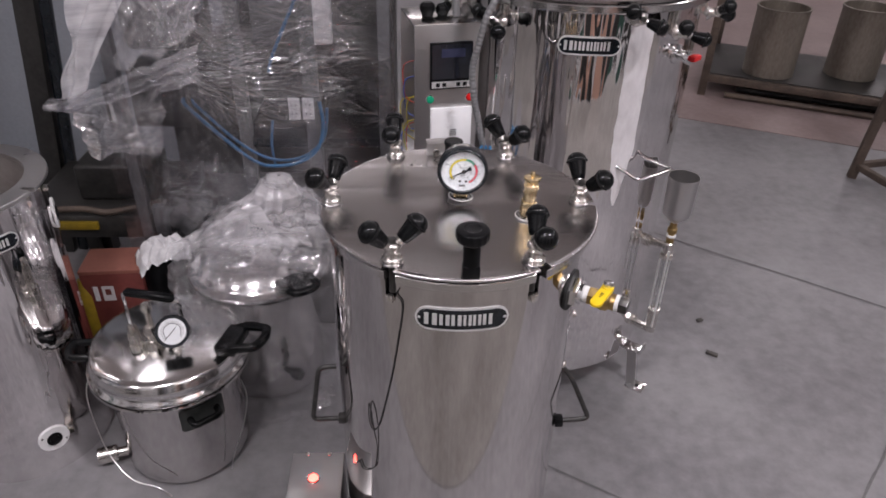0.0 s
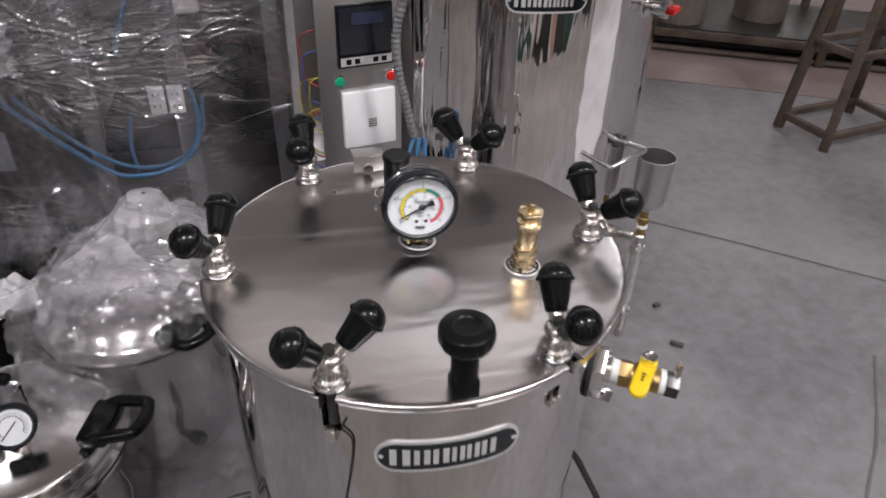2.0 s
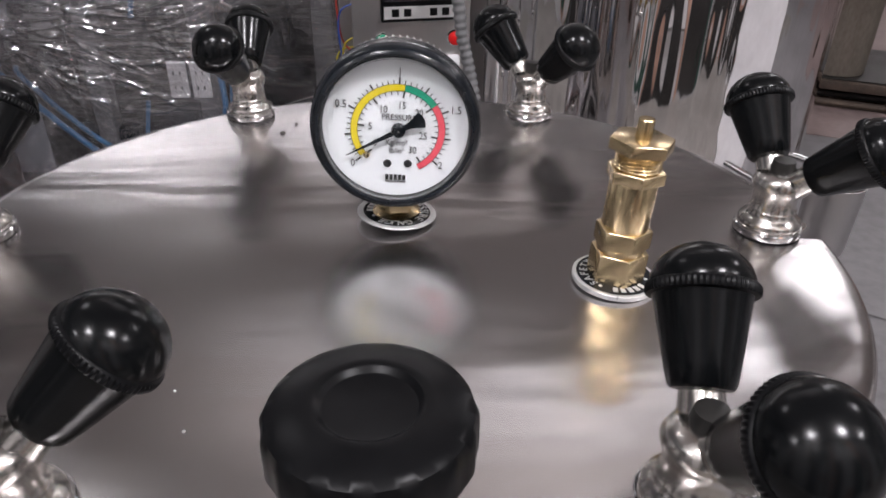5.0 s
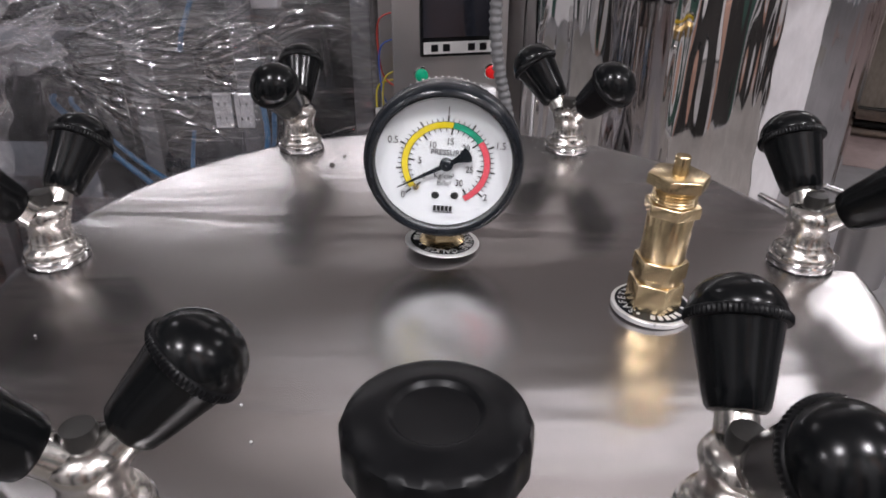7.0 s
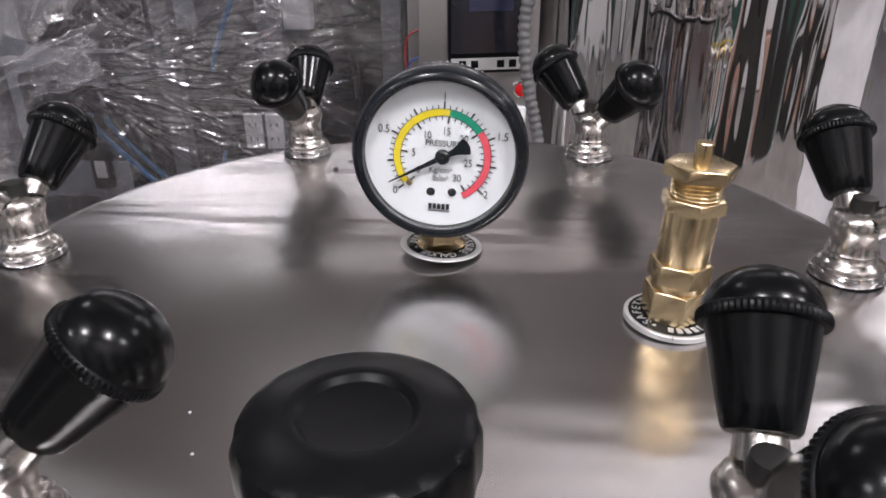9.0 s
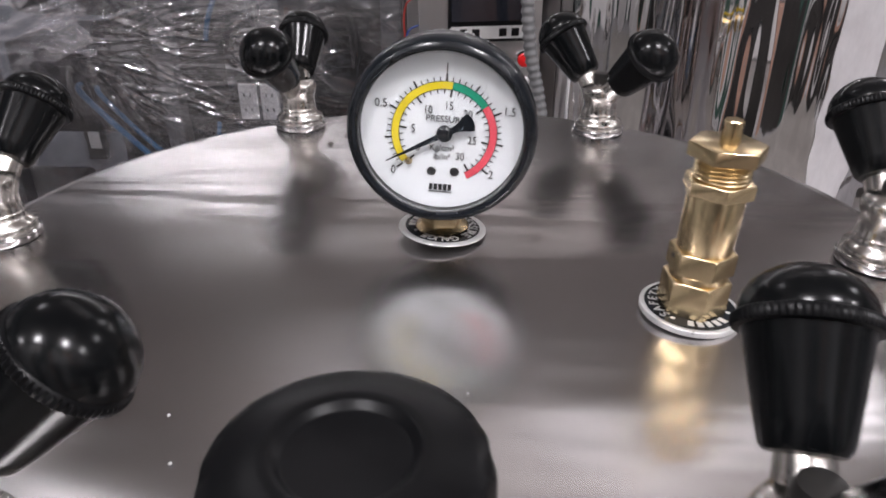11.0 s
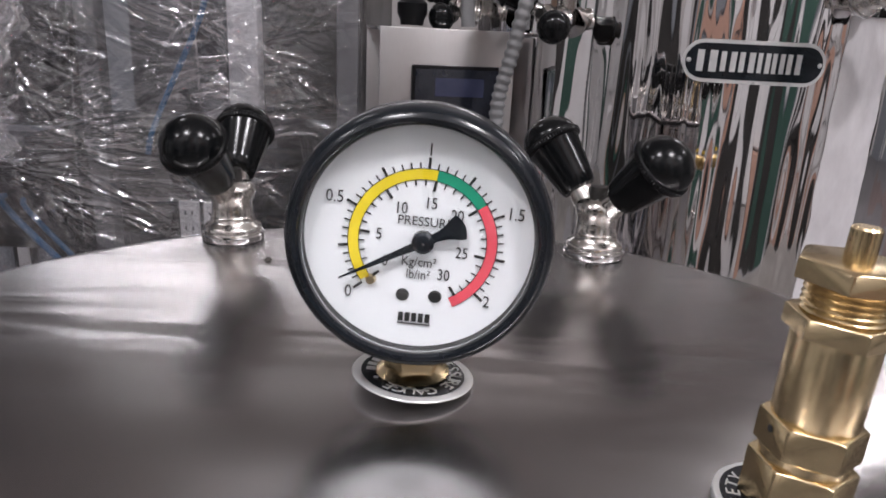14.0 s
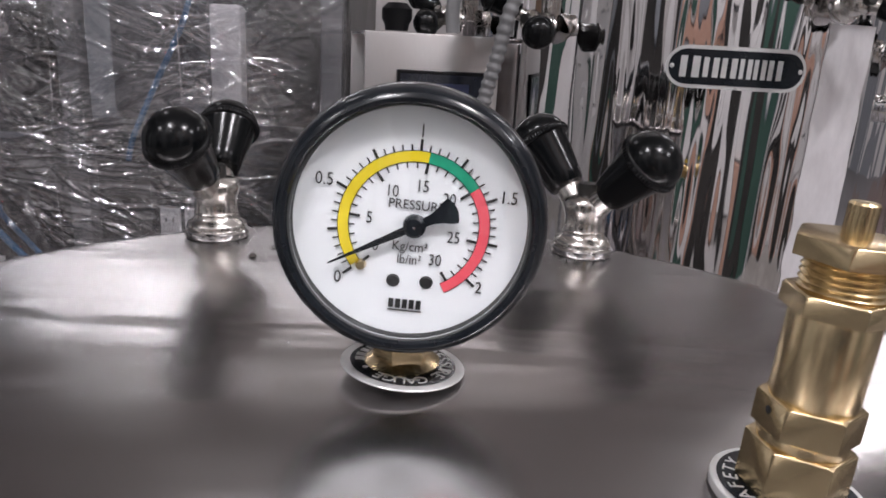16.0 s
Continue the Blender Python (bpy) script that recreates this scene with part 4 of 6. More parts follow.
# ---- safety valve ----
valve = thing("safety_valve", 0.095, -0.0415, H + 0.0014, "brass safety valve with hexagon nuts screwed into the lid", "safety valve")
valve.matrix_basis = pose(0.095, -0.0415, H + 0.0014, 0, 2.6, 0) @ pose(0, 0, 0, 0, 0, 8)
ring_plate(valve, "base_flange", 0.0168, 0.0022, [("SAFETY VALVE", -152, -16.0, True), ("* ##### *", -152 + 14, 14.0, False)], "silver washer with black lettered ring")


def chamfered_nut(r, z0, z1, turn):
    """Hexagon with its upper corners turned off."""
    bm = prism(ngon(6, r, turn), z0, z1, 0.0004)
    cone = rev([(0.0, z0 - 0.001), (r * 1.2, z0 - 0.001), (r * 1.2, z1 - 0.0022), (r * 0.9, z1 + 0.0002), (0.0, z1 + 0.0002)], 48)
    tmp = [bpy.data.meshes.new("nut"), bpy.data.meshes.new("cone")]
    for b, me in zip((bm, cone), tmp):
        bmesh.ops.recalc_face_normals(b, faces=b.faces[:])
        b.to_mesh(me)
        b.free()
    a, c = [new("cut", me) for me in tmp]
    mod = a.modifiers.new("cut", "BOOLEAN")
    mod.operation, mod.object, mod.solver = "INTERSECT", c, "EXACT"
    out = bmesh.new()
    out.from_object(a, bpy.context.evaluated_depsgraph_get())
    for ob, me in zip((a, c), tmp):
        bpy.data.objects.remove(ob)
        bpy.data.meshes.remove(me)
    return out


part("base_nut", chamfered_nut(0.0114, 0.0026, 0.0146, 0.471), BRASS, valve)
part("groove", rev([(0.009, 0.0144), (0.0094, 0.0148), (0.0094, 0.0168), (0.009, 0.0172)], 48), BRASS, valve)
part("upper_nut", chamfered_nut(0.0110, 0.0172, 0.0248, 0.50), BRASS, valve)
part("barrel", rev([(0.0088, 0.0246), (0.0091, 0.0256), (0.0091, 0.0440), (0.0088, 0.0446)], 64), BRASS, valve, "turned brass barrel")
for a in (178.6, -1.4):
    part("vent_hole", moved(rev([(0.0, 0.0002), (0.0009, 0.0001)], 12), pose(0, 0, 0.0218, 0, 0, a) @ Matrix.Translation((0.0096, 0, 0)) @ pose(0, 0, 0, 0, 90, 0)), INK, valve, "small dark vent hole")
part("lock_nut", chamfered_nut(0.0112, 0.0446, 0.0492, 0.33), BRASS, valve)
thread = [(0.0080, 0.0490)]
for k in range(6):
    thread += [(0.0088, 0.0496 + 0.0014 * k), (0.0080, 0.0503 + 0.0014 * k)]
part("thread", rev(thread, 48), BRASS, valve)
part("cap_nut", chamfered_nut(0.0120, 0.0562, 0.0608, 0.873), BRASS, valve)
part("spindle", rev([(0.0, 0.0680), (0.0026, 0.0680), (0.003, 0.0675), (0.003, 0.060)], 32), BRASS, valve)

# ---- small fittings on the lid ----
vent = thing("vent_knob", 0.0, 0.094, H + 0.001, "black cylindrical vent knob on the lid behind the gauge", "knob")
part("knob_body", rev([(0.0, 0.0), (0.0128, 0.0), (0.0132, 0.001), (0.0132, 0.046), (0.0142, 0.048), (0.0142, 0.052), (0.013, 0.0532), (0.0, 0.0532)], 40), BLACK_PLASTIC, vent)
eyelet = [(0.006 * math.cos(a) - 0.0165, 0.0, 0.01 + 0.006 * math.sin(a)) for a in [2 * math.pi * k / 20 for k in range(20)]]
part("eyelet", tube(eyelet, 0.0011, 6, closed=True), CHROME, vent, "small bright wire eyelet")

clamp = thing("clamp_block", -0.022, 0.166, H + 0.001, "small folded steel clamp with a bolt at the lid edge", "clamp", rz=6)
part("clamp_plate", merge(block(0.034, 0.003, 0.02, 0.0008, (0, -0.008, 0.01)), block(0.034, 0.02, 0.0025, 0.0008, (0, 0.0, 0.0195))), SHEET_STEEL, clamp)
part("clamp_bolt", moved(rev([(0, 0.0), (0.0045, 0.0), (0.0045, 0.003), (0.0058, 0.0035), (0.0058, 0.0085), (0.0, 0.009)], 12), Matrix.Translation((-0.003, -0.0095, 0.0075)) @ pose(0, 0, 0, 90, 0, 0)), NICKEL, clamp)

for x, y, s in ((-0.063, 0.119, 1.5), (-0.057, 0.134, 0.9), (0.02, 0.06, 0.5)):
    crumb = rev([(0.0, 0.0009 * s), (0.0009 * s, 0.0006 * s), (0.0013 * s, 0.0)], 7)
    for v in crumb.verts:
        v.co += Vector((0.0003 * random.uniform(-1, 1), 0.0003 * random.uniform(-1, 1), 0))
    solo("crumb", crumb, DEBRIS, "tiny dark crumb of dirt lying on the steel lid", "dirt", m=pose(x, y, H + 0.0015))

for x, y, s in ((-0.0616, -0.1046, 0.5), (-0.0538, -0.1225, 0.6), (-0.1536, -0.0646, 0.5), (0.021, -0.09, 0.4), (-0.03, 0.03, 0.4)):
    fleck = rev([(0.0, 0.0007 * s), (0.0008 * s, 0.0005 * s), (0.0011 * s, 0.0)], 6)
    solo("dust_fleck", fleck, CLOTH, "tiny white fleck of dust lying on the steel lid", "dirt", m=pose(x, y, H + 0.0014))

# ---- the large autoclave behind ----
TX, TY, TR = 0.317, 0.742, 0.265
tank = thing("large_autoclave", TX - 0.008, TY - 0.011, 0, "tall mirror-polished stainless autoclave with open swing bolts, standing on strap legs", "autoclave")
part("shell", rev([(0.0, 0.114), (0.25, 0.114), (0.262, 0.118), (TR, 0.126), (TR, 0.3), (TR, 0.5), (TR, 0.7), (TR, 0.9), (TR, 1.022), (0.26, 1.022)], 160), MIRROR_STEEL, tank, "mirror-polished steel cylinder")
part("rim", rev([(0.25, 1.022), (0.284, 1.022), (0.287, 1.025), (0.287, 1.036), (0.284, 1.039), (0.25, 1.039)], 128), RIM_STEEL, tank, "bright turned top flange")
part("lid", rev([(0.0, 1.062), (0.15, 1.060), (0.26, 1.051), (0.284, 1.049), (0.287, 1.047), (0.287, 1.042), (0.284, 1.0405), (0.0, 1.0405)], 128), LID_STEEL, tank)
for az in (-39, 81, 201):
    leg_m = pose(0, 0, 0, 0, 0, az)
    leg = part("leg", moved(merge(bar((0.262, 0, 0.124), (0.286, 0, 0.121), 0.034, 0.003), bar((0.284, 0, 0.122), (0.300, 0, 0.003), 0.004, 0.026)), leg_m), SHEET_STEEL, tank, "folded steel strap leg")
    part("foot_plate", moved(block(0.05, 0.042, 0.004, 0.001, (0.314, 0, 0.0022)), leg_m), CHROME, leg, "bright drilled foot plate")
    part("bolt_hole", moved(rev([(0.0, 0.0046), (0.0055, 0.0045)], 14), leg_m @ Matrix.Translation((0.318, 0, 0))), INK, leg)
    part("bracket", moved(merge(block(0.05, 0.036, 0.003, 0.001, (0.287, 0, 0.1265)), block(0.003, 0.036, 0.018, 0.001, (0.312, 0, 0.133))), leg_m), CHROME, leg)
maker_plate(tank, TR + 0.0002, -95.7, 0.957, 0.124)


def peel():
    """Left-over protective film with a ragged, tapering lower end."""
    bm = bmesh.new()
    rows = []
    for i in range(61):
        z = 0.60 + 0.40 * i / 60
        t = min(1.0, (z - 0.60) / 0.12)
        lo = -79.0 + 5.0 * (1 - t) + 0.8 * noise.noise(Vector((z * 30, 0, 0)))
        hi = -67.5 - 5.5 * (1 - t) + 0.8 * noise.noise(Vector((z * 25, 4, 0)))
        row = []
        for j in range(13):
            a = math.radians(lo + (hi - lo) * j / 12)
            r = TR + 0.0006 + 0.0009 * max(0.0, noise.noise(Vector((a * 40, z * 16, 2.0))))
            row.append(bm.verts.new((r * math.cos(a), r * math.sin(a), z)))
        rows.append(row)
    for a, b in zip(rows, rows[1:]):
        for j in range(12):
            bm.faces.new((a[j], a[j + 1], b[j + 1], b[j]))
    return bm


part("protective_film", peel(), PEEL, tank, "white strip of peeling protective film")

for az, z in ((-134, 0.984), (-79, 1.012), (-57, 0.975), (-20, 0.98), (-165, 0.99)):
    base = Matrix.Translation((TX - 0.008, TY - 0.011, 0)) @ pose(0, 0, 0, 0, 0, az) @ Matrix.Translation((0.276, 0, z)) @ pose(0, 0, 0, 0, 78, 0) @ pose(0, 0, 0, 0, 0, 62)
    wing_nut("wing_nut", 0, 0, 0, 0, "bright wing nut with black knobs hanging from the tank rim", "tank wing nuts", base)
    eye = moved(merge(tube([(0.272, 0, z), (0.286, 0, z)], 0.005, 10), bar((0.27, 0, z), (0.27, 0, 1.024), 0.012, 0.01, 0.002)), pose(0, 0, 0, 0, 0, az))
    part("swing_bolt", eye, NICKEL, tank)

# carrying loop
loop = bent([(0.386 - TX, 0.488 - TY, 0.696), (0.428 - TX, 0.456 - TY, 0.678), (0.509 - TX, 0.487 - TY, 0.690), (0.463 - TX, 0.524 - TY, 0.696)], 0.008)
part("carrying_handle", tube(loop, 0.0042, 10), CHROME, tank, "bright bent-rod carrying handle")

# small drain cock near the rim
cm = pose(0, 0, 0.925, 0, 0, -50) @ Matrix.Translation((TR, 0, 0)) @ pose(0, 0, 0, 0, 90, 0)
tap = part("rim_cock", moved(rev([(0.0, 0.0), (0.02, 0.0), (0.02, 0.004), (0.011, 0.006), (0.011, 0.022), (0.014, 0.024), (0.014, 0.034), (0.0, 0.035)], 24), cm), CHROME, tank, "small bright cock with a red grip")
part("red_grip", moved(block(0.012, 0.03, 0.016, 0.004, (0.002, 0.012, 0.036)), cm), RED_LENS, tap, "red moulded grip")


def level_glass():
    """Water level glass with filling cup, on two arms from the tank wall."""
    gx, gy = 0.562 - TX, 0.536 - TY
    az = math.degrees(math.atan2(gy, gx))
    unit = part("level_gauge", moved(rev([(0.008, 0.444), (0.0125, 0.444), (0.0125, 0.47), (0.008, 0.474)], 20), Matrix.Translation((gx, gy, 0))), NICKEL, tank, "water level glass with steel filling cup")
    part("lower_socket", moved(rev([(0.008, 0.205), (0.0125, 0.205), (0.0125, 0.262), (0.008, 0.264)], 20), Matrix.Translation((gx, gy, 0))), NICKEL, unit)
    for z0, z1 in ((0.458, 0.462), (0.214, 0.198)):
        arm = merge(bar((gx * 0.80, gy * 0.80, z0), (gx * 1.02, gy * 1.02, z1 if z1 > 0.3 else z0 - 0.006), 0.018, 0.014, 0.003),
                    moved(prism(ngon(6, 0.016), 0.0, 0.02, 0.001), pose(gx * 0.80, gy * 0.80, z0, 0, 90, az)))
        part("arm", arm, NICKEL, unit)
    g = part("glass_tube", moved(rev([(0.0085, 0.262), (0.0085, 0.445), (0.0068, 0.445), (0.0068, 0.262), (0.0085, 0.262)], 24), Matrix.Translation((gx, gy, 0))), GLASS, unit, "clear glass tube")
    g.visible_shadow = False
    for k in range(3):
        a = math.radians(az + 60 + 120 * k)
        p, q = gx + 0.0135 * math.cos(a), gy + 0.0135 * math.sin(a)
        part("guard_rod", tube([(p, q, 0.225), (p, q, 0.455)], 0.0022, 8), SATIN, unit)
    for z in (0.27, 0.437):
        part("gland_nut", moved(prism(ngon(6, 0.0165), z - 0.008, z + 0.006, 0.001), Matrix.Translation((gx, gy, 0))), NICKEL, unit)
    part("cup_stem", moved(rev([(0.009, 0.47), (0.0085, 0.5), (0.0115, 0.502), (0.0115, 0.512), (0.0085, 0.514), (0.0085, 0.536)], 20), Matrix.Translation((gx, gy, 0))), OLD_BRASS, unit)
    for z in (0.492, 0.533):
        part("thread_tape", moved(rev([(0.0085, z - 0.003), (0.0112, z - 0.0025), (0.011, z + 0.003), (0.0085, z + 0.0035)], 20), Matrix.Translation((gx, gy, 0))), TAPE, unit, "white thread sealing tape")
    part("cup", moved(rev([(0.009, 0.534), (0.018, 0.537), (0.031, 0.551), (0.0325, 0.56), (0.0345, 0.645), (0.0352, 0.6455), (0.0352, 0.6475), (0.0338, 0.6475), (0.0315, 0.562), (0.03, 0.553), (0.0, 0.54)], 40), Matrix.Translation((gx, gy, 0))), SHEET_STEEL, unit, "open steel filling cup")
    return unit


level_glass()

# control box on the tank
CB = Matrix.Translation((-0.047 - TX, 0.551 - TY, 0)) @ pose(0, 0, 0, 0, 0, 11.5)
W, D, ZB, ZT = 0.138, 0.145, 0.60, 0.973


def cpart(name, bm, material, owner, label=""):
    return part(name, moved(bm, CB), material, owner, label)


box = cpart("control_box", block(W, 0.004, ZT - ZB, 0.0012, (W / 2, 0.002, (ZT + ZB) / 2)), SHEET_STEEL, tank, "stainless control box with display and lamps, open side")
cpart("top_panel", block(W, D - 0.008, 0.004, 0.0012, (W / 2, D / 2 + 0.002, ZT - 0.002)), POT_STEEL, box)
cpart("side_panel", block(0.004, D - 0.008, ZT - ZB - 0.01, 0.0012, (W - 0.002, D / 2 + 0.002, (ZT + ZB) / 2)), SHEET_STEEL, box)
cpart("back_panel", block(W, 0.004, ZT - ZB, 0.0012, (W / 2, D, (ZT + ZB) / 2)), SHEET_STEEL, box)
cpart("bottom_panel", block(W, D - 0.008, 0.004, 0.0012, (W / 2, D / 2 + 0.002, ZB + 0.002)), SHEET_STEEL, box)
cpart("mounting_plate", block(0.004, D - 0.02, ZT - ZB - 0.03, 0, (0.05, D / 2, (ZT + ZB) / 2)), DARK_METAL, box)
panel = cpart("display", block(0.09, 0.008, 0.098, 0.0015, (0.077, -0.003, 0.889)), BLACK_PLASTIC, box, "dark digital display panel with key strip")
cpart("screen", block(0.084, 0.001, 0.072, 0, (0.077, -0.0076, 0.8985)), SCREEN, panel)
cpart("window", block(0.05, 0.0008, 0.018, 0, (0.08, -0.0084, 0.917)), LCD, panel)
cpart("key_strip", block(0.084, 0.001, 0.0135, 0, (0.077, -0.0076, 0.8505)), PLATE_SILVER, panel)
for kx in (0.048, 0.062, 0.092, 0.106):
    cpart("key", block(0.0085, 0.0012, 0.0085, 0.0006, (kx, -0.0084, 0.8505)), BLACK_PLASTIC, panel)
for kx, m_, nm in ((0.033, GREEN_LENS, "green push button"), (0.119, RED_LENS, "red push button")):
    b_ = Matrix.Translation((kx, 0, 0.8185)) @ pose(0, 0, 0, 90, 0, 0)
    btn = cpart("button_bezel", moved(rev([(0.0, 0.001), (0.0092, 0.001), (0.0096, 0.0025), (0.0085, 0.004), (0.008, 0.004)], 28), b_), CHROME, box)
    cpart("push_button", moved(rev([(0.0, 0.0085), (0.005, 0.0082), (0.0075, 0.007), (0.008, 0.003)], 28), b_), m_, btn, nm)
cover = cpart("white_cover", block(0.09, 0.01, 0.097, 0.002, (0.079, -0.005, 0.7505)), PAPER, box, "white plastic cover with small grey print")
for k in range(4):
    cpart("print_bar", block(0.015, 0.0006, 0.0022, 0, (0.083, -0.0103, 0.7375 + 0.004 * k)), GREY_HOSE, cover)
for wi, (m_, z, s) in enumerate(((WIRE_YELLOW, 0.76, 0.02), (WIRE_YELLOW, 0.70, 0.03), (WIRE_RED, 0.69, 0.015), (WIRE_BLUE, 0.79, 0.02), (WIRE_RED, 0.82, 0.02), (WIRE_BLUE, 0.66, 0.025), (WIRE_YELLOW, 0.73, 0.024))):
    pts = [(0.03, 0.03 + 0.01 * wi, z + 0.06), (0.004 - s * 0.5, 0.03 + 0.012 * wi, z + 0.05), (-s * 0.4, 0.04 + 0.008 * wi, z), (0.003, 0.05 + 0.008 * wi, z - 0.03), (0.03, 0.045, z - 0.035)]
    cpart("wire", tube(rounded(pts, 6), 0.0012, 6), m_, box)
for k in range(6):
    cpart("terminal", block(0.012, 0.03, 0.028, 0.002, (0.042, 0.03 + 0.016 * (k % 3), 0.69 + 0.05 * k)), (GREY_HOSE, BLACK_PLASTIC, DARK_YELLOW)[k % 3], box)

# corrugated conduit
line = rounded([(0.16, 0.60, 1.075), (0.125, 0.52, 1.06), (0.092, 0.498, 1.01), (0.078, 0.498, 0.955), (0.068, 0.50, 0.905), (0.072, 0.50, 0.85), (0.083, 0.50, 0.80), (0.095, 0.502, 0.745), (0.11, 0.52, 0.69)], 26)
rad = [0.0072 if (k // 2) % 2 else 0.006 for k in range(len(line))]
hose = part("conduit", tube([(x - TX, y - TY, z) for x, y, z in line], 0.008, 12, rad), GREY_HOSE, tank, "grey corrugated flexible conduit", 60)
for k, dx in enumerate((0.0, 0.004, -0.004)):
    part("blue_tube", tube(rounded([(0.106 + dx - TX, 0.515 - TY, 0.70), (0.104 + dx * 2 - TX, 0.50 - TY, 0.735), (0.098 + dx * 3 - TX, 0.478 - TY, 0.73), (0.09 + dx * 4 - TX, 0.47 - TY, 0.68), (0.085 - TX, 0.50 - TY, 0.6)], 8), 0.0028, 8), BLUE_TUBE, hose)
part("top_pipe", tube(rounded([(0.04 - TX, 0.62 - TY, 0.976), (0.04 - TX, 0.62 - TY, 1.01), (0.06 - TX, 0.63 - TY, 1.035), (0.1 - TX, 0.65 - TY, 1.02), (0.12 - TX, 0.66 - TY, 0.99)], 8), 0.0075, 12), GREY_HOSE, tank)
part("top_knob", moved(rev([(0.0, 0.0), (0.012, 0.0), (0.013, 0.006), (0.016, 0.012), (0.016, 0.022), (0.01, 0.028), (0.0, 0.029)], 24), Matrix.Translation((-0.02 - TX, 0.62 - TY, 0.975))), BLACK_PLASTIC, tank, "black gland on the box top")

# ---- the film-wrapped machine ----
wm = thing("wrapped_machine", -0.512, 1.085, 0, "large dark machine wrapped in clear creased stretch film", "machine")
wm.scale = (1.0, 1.0, 0.98)


def wpart(name, bm, material, owner=None, label="", angle=38):
    return part(name, moved(bm, Matrix.Translation((0.5, -1.1, 0))), material, owner or wm, label, angle)


wpart("back_panel", block(0.5, 0.02, 1.1, 0.004, (-0.34, 1.28, 0.55)), DARK_METAL, None, "dark steel back panel")
wpart("lower_panel", block(0.2, 0.02, 0.72, 0.004, (-0.7, 1.27, 0.36)), DARK_METAL)
wpart("base", block(0.71, 0.46, 0.3, 0.01, (-0.445, 1.06, 0.15)), DARK_METAL)
for px_, w_ in ((-0.78, 0.03), (-0.475, 0.03), (-0.30, 0.035), (-0.115, 0.03)):
    wpart("post", block(w_, 0.03, 1.1, 0.003, (px_, 0.86, 0.55)), GREY_PANEL, None, "grey painted upright")
wpart("side_panel", block(0.012, 0.42, 1.1, 0.003, (-0.095, 1.06, 0.55)), DARK_METAL)
wpart("table_top", block(0.42, 0.36, 0.028, 0.004, (-0.32, 1.03, 0.60)), BLACK_PAINT, None, "black machine table")
wpart("shelf", block(0.5, 0.34, 0.02, 0.003, (-0.35, 1.05, 0.80)), DARK_METAL)
wpart("motor_housing", block(0.2, 0.16, 0.22, 0.03, (-0.68, 1.02, 0.92), 4), DARK_METAL, None, "dark rounded motor housing")
wpart("panel_block", block(0.12, 0.1, 0.2, 0.006, (-0.38, 0.95, 0.95)), GREY_PANEL)
wpart("panel_block", block(0.06, 0.03, 0.16, 0.006, (-0.27, 0.87, 0.94)), WHITE_PLASTIC)
wpart("chassis", block(0.3, 0.2, 0.16, 0.01, (-0.62, 1.0, 0.70)), DARK_METAL)
for sx in (-0.343, -0.308):
    sock = wpart("socket_plate", block(0.029, 0.008, 0.058, 0.003, (sx, 0.836, 0.702)), WHITE_PLASTIC, None, "white socket plate")
    for dz in (-0.012, 0.012):
        for dx in (-0.005, 0.005):
            wpart("socket_hole", block(0.0025, 0.001, 0.006, 0, (sx + dx, 0.8317, 0.702 + dz)), INK, sock)
wpart("air_tube", tube(rounded([(-0.615, 0.84, 0.725), (-0.602, 0.82, 0.712), (-0.52, 0.815, 0.625), (-0.45, 0.81, 0.565), (-0.40, 0.81, 0.553), (-0.34, 0.81, 0.563), (-0.29, 0.81, 0.60), (-0.272, 0.82, 0.66), (-0.28, 0.84, 0.72)], 10), 0.0048, 10), BLUE_TUBE, None, "looped blue air tube")
wpart("air_tube", tube(rounded([(-0.60, 0.86, 0.715), (-0.58, 0.84, 0.70), (-0.49, 0.83, 0.61), (-0.41, 0.825, 0.565), (-0.33, 0.825, 0.572), (-0.275, 0.835, 0.62), (-0.262, 0.845, 0.7)], 10), 0.004, 10), BLUE_TUBE, None, "looped blue air tube")
wpart("air_tube", tube(rounded([(-0.395, 0.83, 0.80), (-0.385, 0.828, 0.835), (-0.35, 0.828, 0.91), (-0.31, 0.83, 0.995), (-0.292, 0.84, 1.07)], 8), 0.004, 8), BLUE_TUBE, None, "blue air tube")
wpart("air_tube", tube(rounded([(-0.405, 0.83, 0.55), (-0.41, 0.84, 0.60), (-0.405, 0.86, 0.66)], 8), 0.0035, 8), BLUE_TUBE, None, "blue air tube")


def crease(x, z, seed):
    """Soft slack of tight film."""
    return 0.010 * noise.noise(Vector((x * 3.2, z * 6.5, seed))) + 0.004 * noise.noise(Vector((x * 9, z * 16, seed + 5)))


